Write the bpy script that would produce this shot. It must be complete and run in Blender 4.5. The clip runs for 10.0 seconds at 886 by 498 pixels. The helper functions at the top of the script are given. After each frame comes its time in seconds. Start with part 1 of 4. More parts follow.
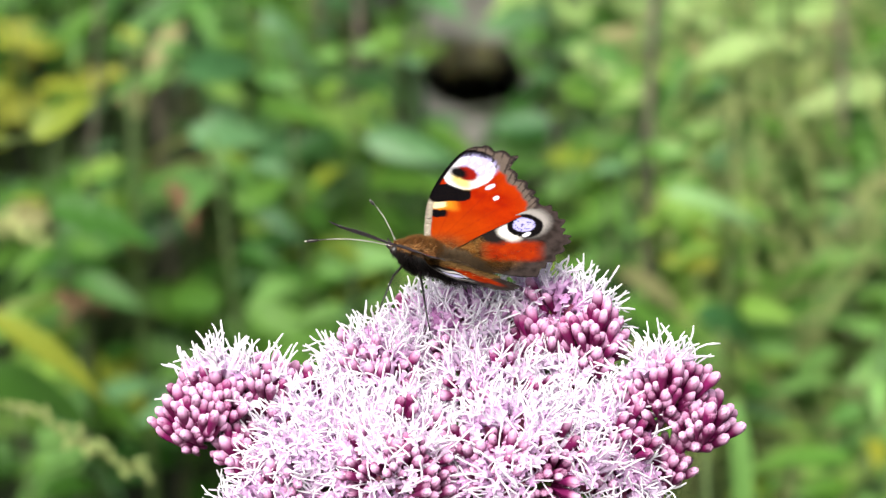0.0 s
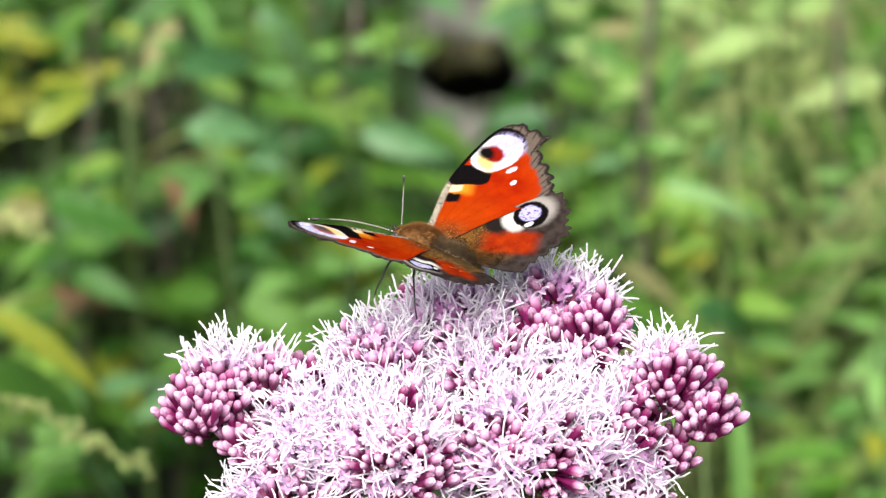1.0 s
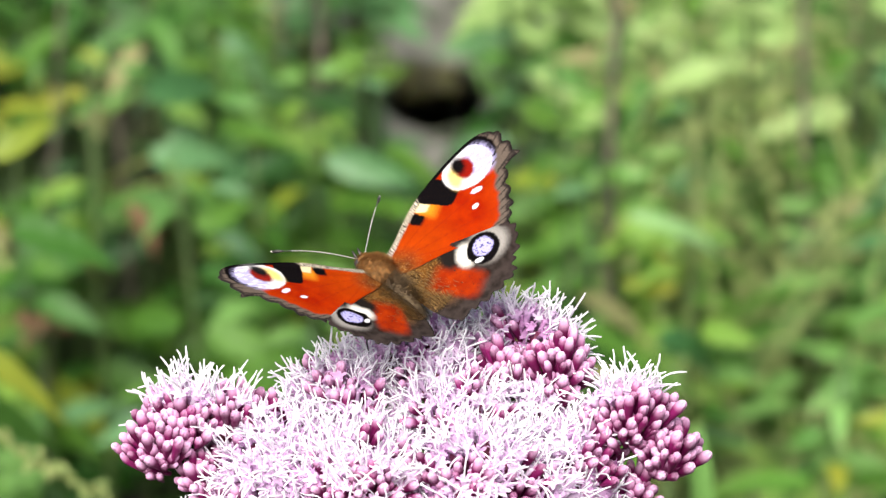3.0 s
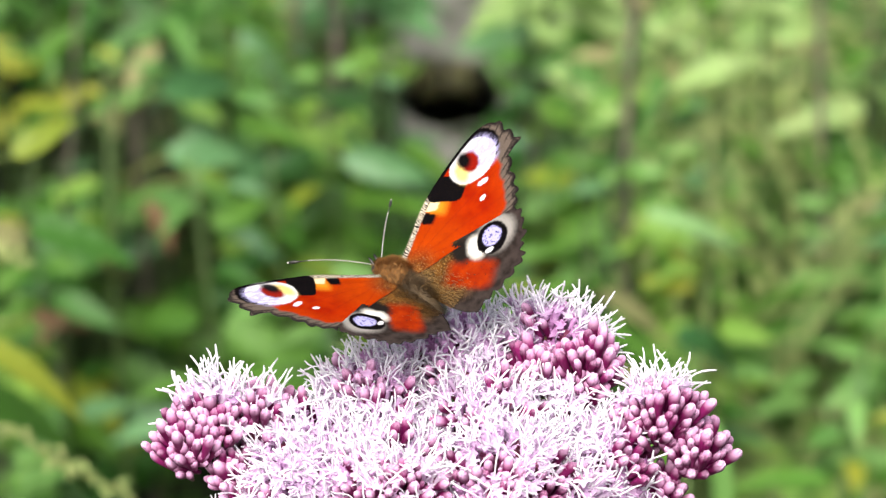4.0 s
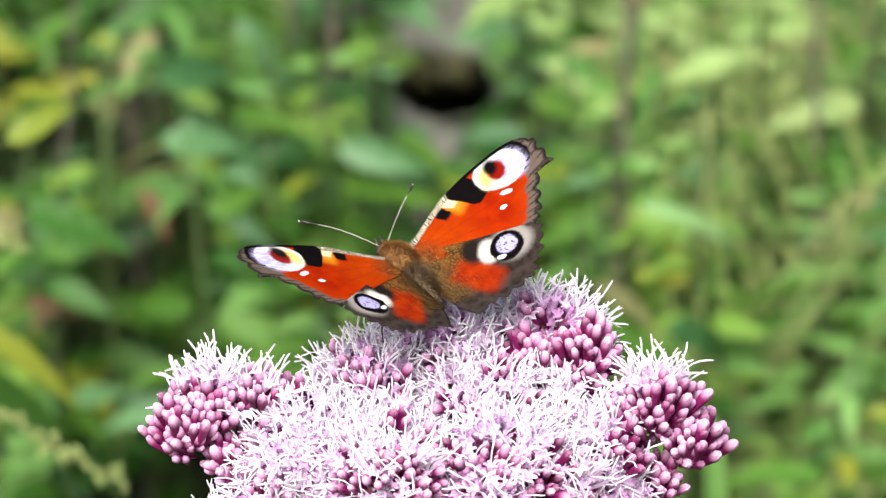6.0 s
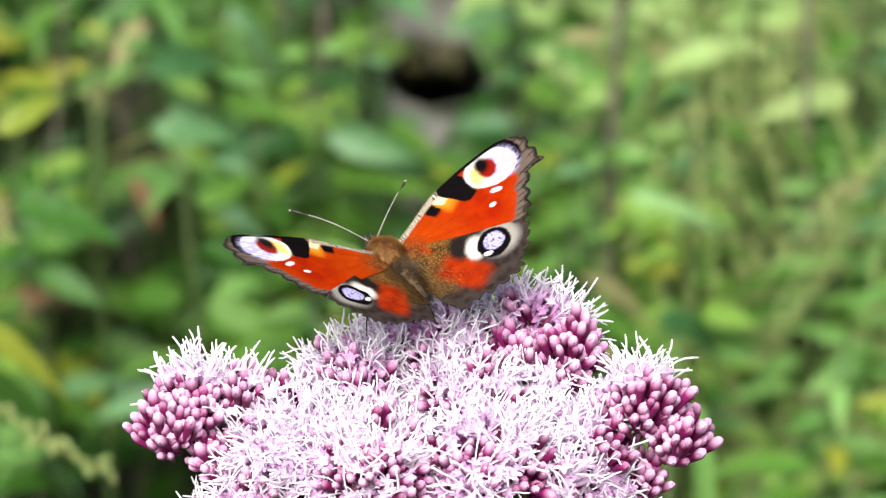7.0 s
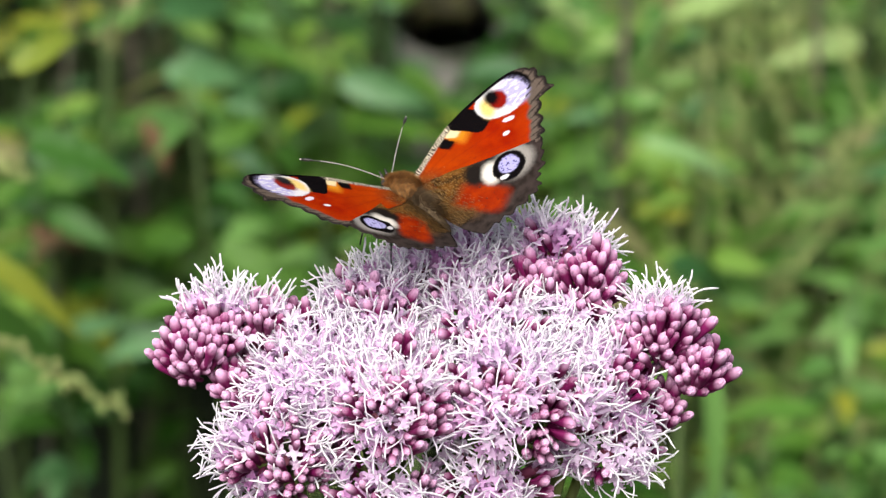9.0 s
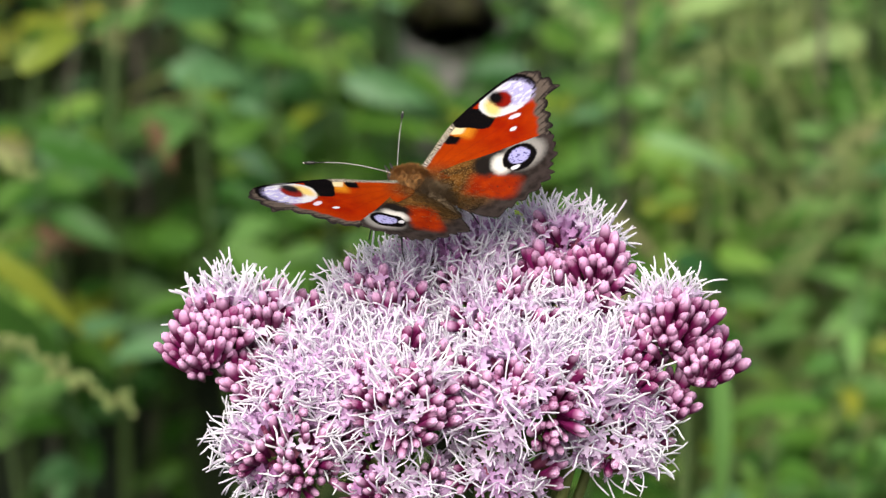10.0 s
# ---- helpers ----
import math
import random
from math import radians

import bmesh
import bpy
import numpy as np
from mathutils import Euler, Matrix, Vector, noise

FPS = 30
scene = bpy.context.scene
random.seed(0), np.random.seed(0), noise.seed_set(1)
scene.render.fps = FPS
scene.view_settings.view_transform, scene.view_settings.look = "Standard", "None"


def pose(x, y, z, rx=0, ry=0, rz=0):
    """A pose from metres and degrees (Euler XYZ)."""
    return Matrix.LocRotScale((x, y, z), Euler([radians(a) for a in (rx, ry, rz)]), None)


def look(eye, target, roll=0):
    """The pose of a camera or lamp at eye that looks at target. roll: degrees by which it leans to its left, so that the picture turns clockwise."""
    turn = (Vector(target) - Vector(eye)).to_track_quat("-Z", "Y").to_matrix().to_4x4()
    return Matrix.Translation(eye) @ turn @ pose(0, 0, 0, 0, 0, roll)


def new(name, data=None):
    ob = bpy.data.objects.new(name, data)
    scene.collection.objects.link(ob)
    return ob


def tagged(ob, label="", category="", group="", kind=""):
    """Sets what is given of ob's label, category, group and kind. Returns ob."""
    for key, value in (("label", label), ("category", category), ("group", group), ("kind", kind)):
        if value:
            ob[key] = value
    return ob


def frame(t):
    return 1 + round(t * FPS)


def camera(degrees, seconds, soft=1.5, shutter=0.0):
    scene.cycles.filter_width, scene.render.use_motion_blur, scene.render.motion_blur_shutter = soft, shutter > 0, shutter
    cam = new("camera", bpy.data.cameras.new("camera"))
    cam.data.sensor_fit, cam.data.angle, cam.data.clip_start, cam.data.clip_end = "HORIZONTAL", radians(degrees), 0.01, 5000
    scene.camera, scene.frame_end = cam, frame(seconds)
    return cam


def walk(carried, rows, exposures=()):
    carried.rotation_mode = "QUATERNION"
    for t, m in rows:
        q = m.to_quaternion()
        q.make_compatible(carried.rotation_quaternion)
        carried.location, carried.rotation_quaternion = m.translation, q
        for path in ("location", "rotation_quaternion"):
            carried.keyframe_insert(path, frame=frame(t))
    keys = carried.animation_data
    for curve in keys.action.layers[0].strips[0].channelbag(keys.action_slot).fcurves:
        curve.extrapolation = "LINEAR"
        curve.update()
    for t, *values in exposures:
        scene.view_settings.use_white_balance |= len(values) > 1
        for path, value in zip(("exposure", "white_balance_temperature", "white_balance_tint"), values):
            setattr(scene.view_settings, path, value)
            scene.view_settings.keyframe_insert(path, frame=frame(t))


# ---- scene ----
from mathutils.geometry import delaunay_2d_cdt

MM = 0.001


def part(name, bm, material, parent, label=""):
    """One bmesh as one mesh object under a thing or a part."""
    me = bpy.data.meshes.new(name)
    bm.to_mesh(me)
    bm.free()
    for m in material if isinstance(material, (list, tuple)) else [material]:
        me.materials.append(m)
    ob = new(name, me)
    ob.parent = parent
    return tagged(ob, label)


def shared(name, me, parent, m):
    """An object of its own on mesh data that its likes share."""
    ob = new(name, me)
    ob.parent = parent
    ob.matrix_basis = m
    return ob


# ---- camera: a long lens in the hand, just under a metre from the flower ----
cam = camera(9.5, 10.0, soft=1.35)
cam.data.dof.use_dof = True
cam.data.dof.focus_distance = 0.897
cam.data.dof.aperture_fstop = 33
PATH = [
    (0, pose(0.00000, -0.86933, 1.33294, 75.0000, -0.0000, 0.0000)),
    (0.5, pose(-0.00409, -0.86958, 1.33154, 75.0418, -0.1466, -0.0761)),
    (1, pose(-0.00206, -0.86893, 1.33080, 75.0134, 0.0499, -0.1117)),
    (1.5, pose(-0.00147, -0.86872, 1.33391, 74.8888, -0.0025, -0.1927)),
    (2, pose(-0.00051, -0.86529, 1.33861, 74.8373, -0.4030, -0.2154)),
    (2.2, pose(0.00133, -0.86481, 1.33746, 74.9756, -0.4535, -0.1831)),
    (3.3, pose(-0.00417, -0.86730, 1.33322, 75.2110, -0.3142, -0.4971)),
    (3.5, pose(-0.00561, -0.86771, 1.33354, 75.1993, -0.2607, -0.5248)),
    (4, pose(-0.00604, -0.86604, 1.33364, 75.1735, -0.3374, -0.3544)),
    (4.5, pose(-0.00556, -0.86460, 1.33630, 75.0854, -0.3667, -0.2611)),
    (5, pose(-0.00703, -0.86651, 1.33489, 75.1613, -0.5725, -0.1898)),
    (5.5, pose(-0.00699, -0.86792, 1.33373, 75.1258, -0.6858, -0.1986)),
    (5.7, pose(-0.00739, -0.86747, 1.33313, 75.1167, -0.8606, -0.2073)),
    (6.8, pose(-0.00615, -0.86628, 1.33235, 75.0348, -1.0296, -0.3405)),
    (7, pose(-0.00562, -0.86607, 1.33507, 74.9193, -1.0380, -0.3226)),
    (7.5, pose(-0.00454, -0.86803, 1.33338, 74.9595, -1.1391, -0.3024)),
    (8, pose(-0.00695, -0.86695, 1.32843, 74.8610, -1.2449, -0.3253)),
    (8.5, pose(-0.00973, -0.86966, 1.32832, 74.6593, -1.3197, -0.3141)),
    (9, pose(-0.00940, -0.87062, 1.33111, 74.4696, -1.4273, -0.2307)),
    (9.5, pose(-0.00900, -0.87128, 1.33125, 74.4680, -1.3167, -0.2418)),
    (10, pose(-0.01047, -0.87184, 1.32938, 74.5155, -1.1848, -0.2747)),
]
walk(cam, PATH, [(0, 0.55), (7.5, 0.55), (8, 0.49), (8.5, 0.26), (9, 0.13), (10, 0.01)])

# ---- light: bright high cloud, a veiled sun ----
world = bpy.data.worlds.new("sky")
scene.world = world
world.use_nodes = True
wn = world.node_tree
wn.nodes.clear()
sky = wn.nodes.new("ShaderNodeTexSky")
sky.sky_type = "NISHITA"
sky.sun_disc = False
sky.sun_elevation = radians(44)
sky.sun_rotation = radians(200)
sky.air_density, sky.dust_density, sky.ozone_density = 1.0, 3.0, 1.0
wb = wn.nodes.new("ShaderNodeBackground")
wb.inputs["Strength"].default_value = 0.135
wo = wn.nodes.new("ShaderNodeOutputWorld")
cloud = wn.nodes.new("ShaderNodeHueSaturation")
cloud.inputs["Saturation"].default_value = 0.45
wn.links.new(sky.outputs["Color"], cloud.inputs["Color"])
wn.links.new(cloud.outputs["Color"], wb.inputs["Color"])
wn.links.new(wb.outputs["Background"], wo.inputs["Surface"])
sun = new("sun", bpy.data.lights.new("sun", "SUN"))
sun.data.energy = 4.8
sun.data.angle = radians(55)
sun.data.color = (1.0, 0.96, 0.9)
SUN_TO = Vector((math.sin(radians(200)) * math.cos(radians(44)), math.cos(radians(200)) * math.cos(radians(44)), math.sin(radians(44))))
sun.matrix_world = look(SUN_TO * 5 + Vector((0, 0, 1)), (0, 0, 1))

# ---- materials ----


class Nodes:
    """Shortcuts for the nodes of one material."""

    def __init__(self, name, rough=0.6):
        self.mat = bpy.data.materials.new(name)
        self.mat.use_nodes = True
        self.tree = self.mat.node_tree
        self.bsdf = self.tree.nodes["Principled BSDF"]
        self.bsdf.inputs["Roughness"].default_value = rough

    def add(self, kind, **values):
        n = self.tree.nodes.new("ShaderNode" + kind)
        for k, v in values.items():
            if k == "operation":
                n.operation = v
            elif k == "vector_type":
                n.vector_type = v
            elif k == "interpolation_type":
                n.interpolation_type = v
        return n

    def link(self, a, b):
        self.tree.links.new(a, b)

    def put(self, socket, v):
        if isinstance(v, (int, float)):
            socket.default_value = v
        elif isinstance(v, tuple):
            socket.default_value = v if len(v) == len(socket.default_value) else (*v, 1)
        else:
            self.link(v, socket)

    def math(self, op, a, b=0.0):
        n = self.add("Math", operation=op)
        self.put(n.inputs[0], a)
        self.put(n.inputs[1], b)
        return n.outputs[0]

    def vec(self, op, a, b):
        n = self.add("VectorMath", operation=op)
        self.put(n.inputs[0], a)
        self.put(n.inputs[1], b)
        return n.outputs[0]

    def scale(self, a, f):
        n = self.add("VectorMath", operation="SCALE")
        self.put(n.inputs[0], a)
        n.inputs["Scale"].default_value = f
        return n.outputs[0]

    def mix(self, fac, a, b):
        n = self.tree.nodes.new("ShaderNodeMix")
        n.data_type = "RGBA"
        self.put(n.inputs[0], fac)
        self.put(n.inputs[6], a)
        self.put(n.inputs[7], b)
        return n.outputs[2]

    def ramp(self, v, lo, hi):
        n = self.add("MapRange", interpolation_type="SMOOTHSTEP")
        self.put(n.inputs["Value"], v)
        n.inputs["From Min"].default_value = lo
        n.inputs["From Max"].default_value = hi
        return n.outputs["Result"]

    def noise(self, scale, vector=None, detail=3.0, colour=False):
        n = self.add("TexNoise")
        n.inputs["Scale"].default_value = scale
        n.inputs["Detail"].default_value = detail
        if vector is not None:
            self.link(vector, n.inputs["Vector"])
        return n.outputs["Color" if colour else "Fac"]

    def coords(self):
        return self.add("TexCoord").outputs["Object"]

    def chance(self):
        return self.add("ObjectInfo").outputs["Random"]

    def ellipse(self, p, c, r, turn=0.0, soft=0.12):
        """1 inside an ellipse of the wing's plane, 0 outside."""
        n = self.add("Mapping")
        n.vector_type = "TEXTURE"
        self.link(p, n.inputs["Vector"])
        n.inputs["Location"].default_value = (*c, 0)
        n.inputs["Rotation"].default_value = (0, 0, radians(turn))
        n.inputs["Scale"].default_value = (*r, 1)
        l = self.add("VectorMath", operation="LENGTH")
        self.link(n.outputs[0], l.inputs[0])
        return self.ramp(l.outputs["Value"], 1 + soft, 1 - soft)

    def box(self, p, c, half, turn=0.0, soft=0.12):
        """1 inside a turned oblong of the wing's plane, 0 outside."""
        n = self.add("Mapping")
        n.vector_type = "TEXTURE"
        self.link(p, n.inputs["Vector"])
        n.inputs["Location"].default_value = (*c, 0)
        n.inputs["Rotation"].default_value = (0, 0, radians(turn))
        n.inputs["Scale"].default_value = (*half, 1)
        s = self.add("SeparateXYZ")
        self.link(n.outputs[0], s.inputs[0])
        x, y = self.math("ABSOLUTE", s.outputs["X"]), self.math("ABSOLUTE", s.outputs["Y"])
        d = self.math("POWER", self.math("ADD", self.math("POWER", x, 5.0), self.math("POWER", y, 5.0)), 0.2)
        return self.ramp(d, 1 + soft, 1 - soft)

    def bump(self, height, strength, distance):
        b = self.add("Bump")
        b.inputs["Strength"].default_value = strength
        b.inputs["Distance"].default_value = distance
        self.link(height, b.inputs["Height"])
        self.link(b.outputs[0], self.bsdf.inputs["Normal"])

    def colour(self, c):
        self.put(self.bsdf.inputs["Base Color"], c)
        return self

    def see_through(self, colour, share):
        """Thin tissue: a share of the light passes through."""
        t = self.add("BsdfTranslucent")
        self.put(t.inputs["Color"], colour)
        m = self.add("MixShader")
        m.inputs[0].default_value = share
        self.link(self.bsdf.outputs[0], m.inputs[1])
        self.link(t.outputs[0], m.inputs[2])
        self.link(m.outputs[0], self.tree.nodes["Material Output"].inputs["Surface"])
        return self


def petal_material(name, low, high, share, rough=0.55, grain=900):
    n = Nodes(name, rough)
    t = n.noise(grain, n.coords())
    v = n.math("ADD", n.math("MULTIPLY", t, 0.7), n.math("MULTIPLY", n.chance(), 0.5))
    c = n.mix(n.ramp(v, 0.25, 0.85), low, high)
    return n.colour(c).see_through(c, share).mat


def bud_material():
    """Purple-pink, paler and dusty at the closed tip."""
    n = Nodes("bud_skin", 0.5)
    p = n.coords()
    z = n.add("SeparateXYZ")
    n.link(p, z.inputs[0])
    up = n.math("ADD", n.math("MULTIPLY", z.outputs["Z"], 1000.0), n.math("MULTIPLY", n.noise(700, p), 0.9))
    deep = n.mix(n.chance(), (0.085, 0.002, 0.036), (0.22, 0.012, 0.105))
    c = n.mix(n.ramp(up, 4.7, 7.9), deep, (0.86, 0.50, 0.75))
    n.bsdf.inputs["Specular IOR Level"].default_value = 0.25
    n.bump(n.noise(2500, p), 0.25, 0.0002)
    return n.colour(c).see_through(c, 0.06).mat


def leaf_material(name, dark, light, rough=0.5, share=0.28):
    n = Nodes(name, rough)
    p = n.coords()
    blotch = n.noise(35, p, 4)
    v = n.math("ADD", n.math("MULTIPLY", n.chance(), 0.7), n.math("MULTIPLY", blotch, 0.5))
    c = n.mix(n.ramp(v, 0.2, 0.95), dark, light)
    n.bump(n.noise(300, p), 0.3, 0.001)
    n.bsdf.inputs["Specular IOR Level"].default_value = 0.3
    return n.colour(c).see_through(n.mix(0.5, c, light), share).mat


def plain_material(name, a, b, scale, rough=0.7, bump=0.0003):
    n = Nodes(name, rough)
    p = n.coords()
    c = n.mix(n.ramp(n.noise(scale, p, 5), 0.3, 0.7), a, b)
    n.bump(n.noise(scale * 3, p), 0.4, bump)
    return n.colour(c).mat


def wing_coords(n):
    """Millimetres in the wing's plane, forward and outward, alike on both sides, slightly ragged like scales."""
    p = n.scale(n.coords(), 1000.0)
    p = n.vec("MULTIPLY", p, (1, 1, 0))
    s = n.add("SeparateXYZ")
    n.link(p, s.inputs[0])
    c = n.add("CombineXYZ")
    n.link(s.outputs["X"], c.inputs["X"])
    n.link(n.math("ABSOLUTE", s.outputs["Y"]), c.inputs["Y"])
    p = c.outputs[0]
    ragged = n.vec("SUBTRACT", n.noise(2.2, p, 2, True), (0.5, 0.5, 0.5))
    out = n.vec("MULTIPLY", n.vec("ADD", p, n.scale(ragged, 0.55)), (1, 1, 0))
    uv = n.add("UVMap")
    uv.uv_map = "edges"
    e = n.add("SeparateXYZ")
    n.link(uv.outputs[0], e.inputs[0])
    return out, p, s.outputs["X"], e.outputs["X"], e.outputs["Y"]


def golden_base(n, c, p, mask):
    """Brown scales with golden hairs near the body."""
    warm = n.mix(n.ramp(n.noise(0.5, p, 2), 0.4, 0.62), (0.030, 0.014, 0.005), (0.095, 0.036, 0.007))
    hair = n.mix(n.ramp(n.noise(3.6, p, 3), 0.5, 0.72), warm, (0.27, 0.155, 0.05))
    return n.mix(mask, c, hair)


def finish_wing(n, c, p):
    grain = n.noise(4.0, p, 3)
    c = n.mix(n.math("MULTIPLY", n.ramp(grain, 0.5, 0.72), 0.3), c, (0.02, 0.012, 0.008))
    n.bump(n.noise(9.0, p), 0.25, 0.00008)
    n.bsdf.inputs["Specular IOR Level"].default_value = 0.0
    return n.colour(c).mat


BLACK, WHITE, CREAM, LILAC = (0.003, 0.0025, 0.003), (0.54, 0.52, 0.53), (0.58, 0.47, 0.26), (0.32, 0.29, 0.48)


def forewing_material():
    n = Nodes("forewing_scales", 0.7)
    p, flat, fore, outer, costa = wing_coords(n)
    red = n.mix(n.ramp(n.noise(0.25, p), 0.35, 0.7), (0.20, 0.008, 0.001), (0.265, 0.017, 0.001))
    red = n.mix(n.math("MULTIPLY", n.ramp(outer, 5.5, 2.5), 0.4), red, (0.31, 0.032, 0.002))
    red = n.mix(n.math("MULTIPLY", n.ellipse(p, (-1.0, 4.0), (7.0, 8.0), 0, 0.6), 0.35), red, (0.32, 0.054, 0.002))
    c = golden_base(n, red, flat, n.math("MULTIPLY", n.ellipse(p, (-1.8, -0.8), (4.6, 5.0), 0, 0.5), 0.85))
    # veins fan out from the wing's root
    for turn, reach in ((78, 11), (95, 12), (110, 11), (124, 10)):
        w = radians(turn)
        v = n.ellipse(p, (0.5 + reach * math.cos(w), 1 + reach * math.sin(w)), (reach, 0.085), turn, 0.6)
        c = n.mix(n.math("MULTIPLY", v, 0.5), c, (0.16, 0.010, 0.003))
    # grey-brown outer border with darker rays and rim
    c = n.mix(n.ramp(outer, 2.4, 1.5), c, (0.090, 0.068, 0.054))
    c = n.mix(n.ellipse(p, (1.0, 27.2), (2.9, 2.6), 0, 0.3), c, (0.090, 0.068, 0.054))
    s = n.add("SeparateXYZ")
    n.link(p, s.inputs[0])
    rays = n.ramp(n.math("SINE", n.math("MULTIPLY", n.math("ARCTAN2", s.outputs["Y"], n.math("ADD", s.outputs["X"], 6.0)), 120.0)), 0.45, 0.95)
    c = n.mix(n.math("MULTIPLY", n.math("MULTIPLY", rays, n.ramp(outer, 2.3, 1.2)), 0.75), c, (0.014, 0.011, 0.010))
    c = n.mix(n.math("MULTIPLY", n.ramp(outer, 1.0, 0.35), n.ramp(n.noise(1.3, flat, 1), 0.2, 0.5)), c, (0.016, 0.013, 0.012))
    # small black spot, cream patch, black bar
    c = n.mix(n.box(p, (3.9, 12.0), (1.8, 1.3), -30, 0.7), c, (0.45, 0.16, 0.01))
    c = n.mix(n.box(p, (5.9, 11.2), (2.2, 1.0), -30, 0.2), c, CREAM)
    c = n.mix(n.box(p, (4.5, 9.2), (2.1, 1.05), -22, 0.2), c, BLACK)
    c = n.mix(n.box(p, (5.6, 15.1), (4.5, 2.5), -30, 0.05), c, BLACK)
    # the eye
    c = n.mix(n.ellipse(p, (4.9, 23.0), (4.7, 5.3), 0, 0.05), c, BLACK)
    c = n.mix(n.ellipse(p, (4.3, 22.0), (4.2, 4.8), 14, 0.05), c, WHITE)
    # iridescent scales shine white at a glancing angle
    n.link(n.math("MULTIPLY", n.ellipse(p, (4.3, 22.0), (4.2, 4.8), 14, 0.05), 0.22), n.bsdf.inputs["Sheen Weight"])
    n.bsdf.inputs["Sheen Roughness"].default_value = 0.3
    streak = n.noise(1.6, n.vec("MULTIPLY", p, (1, 0.35, 1)), 3)
    c = n.mix(n.math("MULTIPLY", n.ellipse(p, (3.8, 24.3), (3.5, 2.9), 10, 0.25), n.ramp(streak, 0.36, 0.54)), c, LILAC)
    c = n.mix(n.math("MULTIPLY", n.ellipse(p, (4.6, 19.2), (2.3, 1.3), 20, 0.5), 0.95), c, (0.58, 0.40, 0.11))
    c = n.mix(n.ellipse(p, (4.6, 21.6), (2.2, 1.6), 26, 0.25), c, (0.16, 0.006, 0.003))
    c = n.mix(n.ellipse(p, (6.0, 21.1), (1.75, 1.25), 20, 0.45), c, BLACK)
    # two pale dots
    c = n.mix(n.ellipse(p, (-0.68, 20.05), (0.48, 1.15), 20, 0.2), c, (0.54, 0.45, 0.50))
    c = n.mix(n.ellipse(p, (-2.95, 17.85), (0.48, 0.68), 0, 0.2), c, WHITE)
    # dark leading edge, finely barred towards the root
    bars = n.ramp(n.math("SINE", n.math("MULTIPLY", n.math("ADD", s.outputs["Y"], n.noise(0.8, p)), 16.0)), 0.15, 0.5)
    near = n.ramp(s.outputs["Y"], 12.6, 11.4)
    lead = n.math("MULTIPLY", n.ramp(n.math("SUBTRACT", costa, n.math("MULTIPLY", near, 0.4)), 0.95, 0.6), n.ramp(outer, 1.2, 4.0))
    c = n.mix(lead, c, n.mix(n.math("MULTIPLY", bars, near), BLACK, (0.62, 0.54, 0.40)))
    return finish_wing(n, c, flat)


def hindwing_material():
    n = Nodes("hindwing_scales", 0.72)
    p, flat, fore, outer, costa = wing_coords(n)
    c = n.mix(n.ramp(n.noise(0.5, p), 0.3, 0.7), (0.010, 0.008, 0.007), (0.034, 0.025, 0.022))
    c = golden_base(n, c, flat, n.ellipse(p, (-4.8, 0.6), (9.2, 3.7), -20, 0.35))
    c = golden_base(n, c, flat, n.ellipse(p, (-4.2, 4.8), (4.4, 4.4), 0, 0.4))
    red = n.mix(n.ramp(n.noise(0.4, p), 0.35, 0.65), (0.18, 0.012, 0.002), (0.25, 0.022, 0.002))
    patch = n.box(p, (-12.0, 6.0), (4.7, 2.7), -27, 0.32)
    c = n.mix(n.math("MULTIPLY", patch, n.ramp(n.noise(2.6, p, 2), 0.25, 0.4)), c, red)
    # eye in a pale ring that is broken behind
    c = n.mix(n.ellipse(p, (-7.0, 8.2), (2.6, 1.9), 20, 0.4), c, (0.010, 0.008, 0.007))
    c = n.mix(n.math("MULTIPLY", n.ellipse(p, (-11.0, 14.2), (3.5, 3.7), 24, 0.3), 0.6), c, (0.36, 0.33, 0.30))
    c = n.mix(n.ellipse(p, (-9.3, 10.2), (2.3, 1.7), 24, 0.4), c, (0.58, 0.54, 0.48))
    c = n.mix(n.ellipse(p, (-10.9, 13.1), (3.1, 3.1), 0, 0.07), c, BLACK)
    spots = n.mix(n.ramp(n.noise(1.7, p, 2), 0.36, 0.46), (0.07, 0.06, 0.16), (0.31, 0.29, 0.51))
    shine = n.ellipse(p, (-10.6, 13.3), (1.9, 1.9), 0, 0.12)
    n.link(n.math("MULTIPLY", shine, 0.4), n.bsdf.inputs["Sheen Weight"])
    n.bsdf.inputs["Sheen Roughness"].default_value = 0.3
    c = n.mix(shine, c, spots)
    c = n.mix(n.ellipse(p, (-12.1, 11.1), (0.42, 0.85), 30, 0.2), c, WHITE)
    c = n.mix(n.ramp(outer, 0.9, 0.3), c, (0.030, 0.022, 0.020))
    return finish_wing(n, c, flat)


M_FORE, M_HIND = forewing_material(), hindwing_material()
M_UNDER = plain_material("wing_underside", (0.006, 0.005, 0.005), (0.022, 0.018, 0.016), 900, 0.7, 0.0001)
M_FUR = plain_material("brown_fur", (0.14, 0.062, 0.012), (0.29, 0.130, 0.030), 1500, 0.8, 0.0002)
M_ABDOMEN = plain_material("abdomen_fur", (0.080, 0.052, 0.026), (0.17, 0.112, 0.056), 1200, 0.8, 0.0002)
M_DARK = plain_material("dark_chitin", (0.008, 0.006, 0.006), (0.03, 0.024, 0.02), 2000, 0.4, 0.00005)
M_BUD = bud_material()
M_STYLE = petal_material("white_styles", (0.90, 0.82, 0.93), (0.96, 0.94, 0.97), 0.3)
M_COROLLA = petal_material("pink_corolla", (0.64, 0.37, 0.64), (0.88, 0.71, 0.89), 0.3)
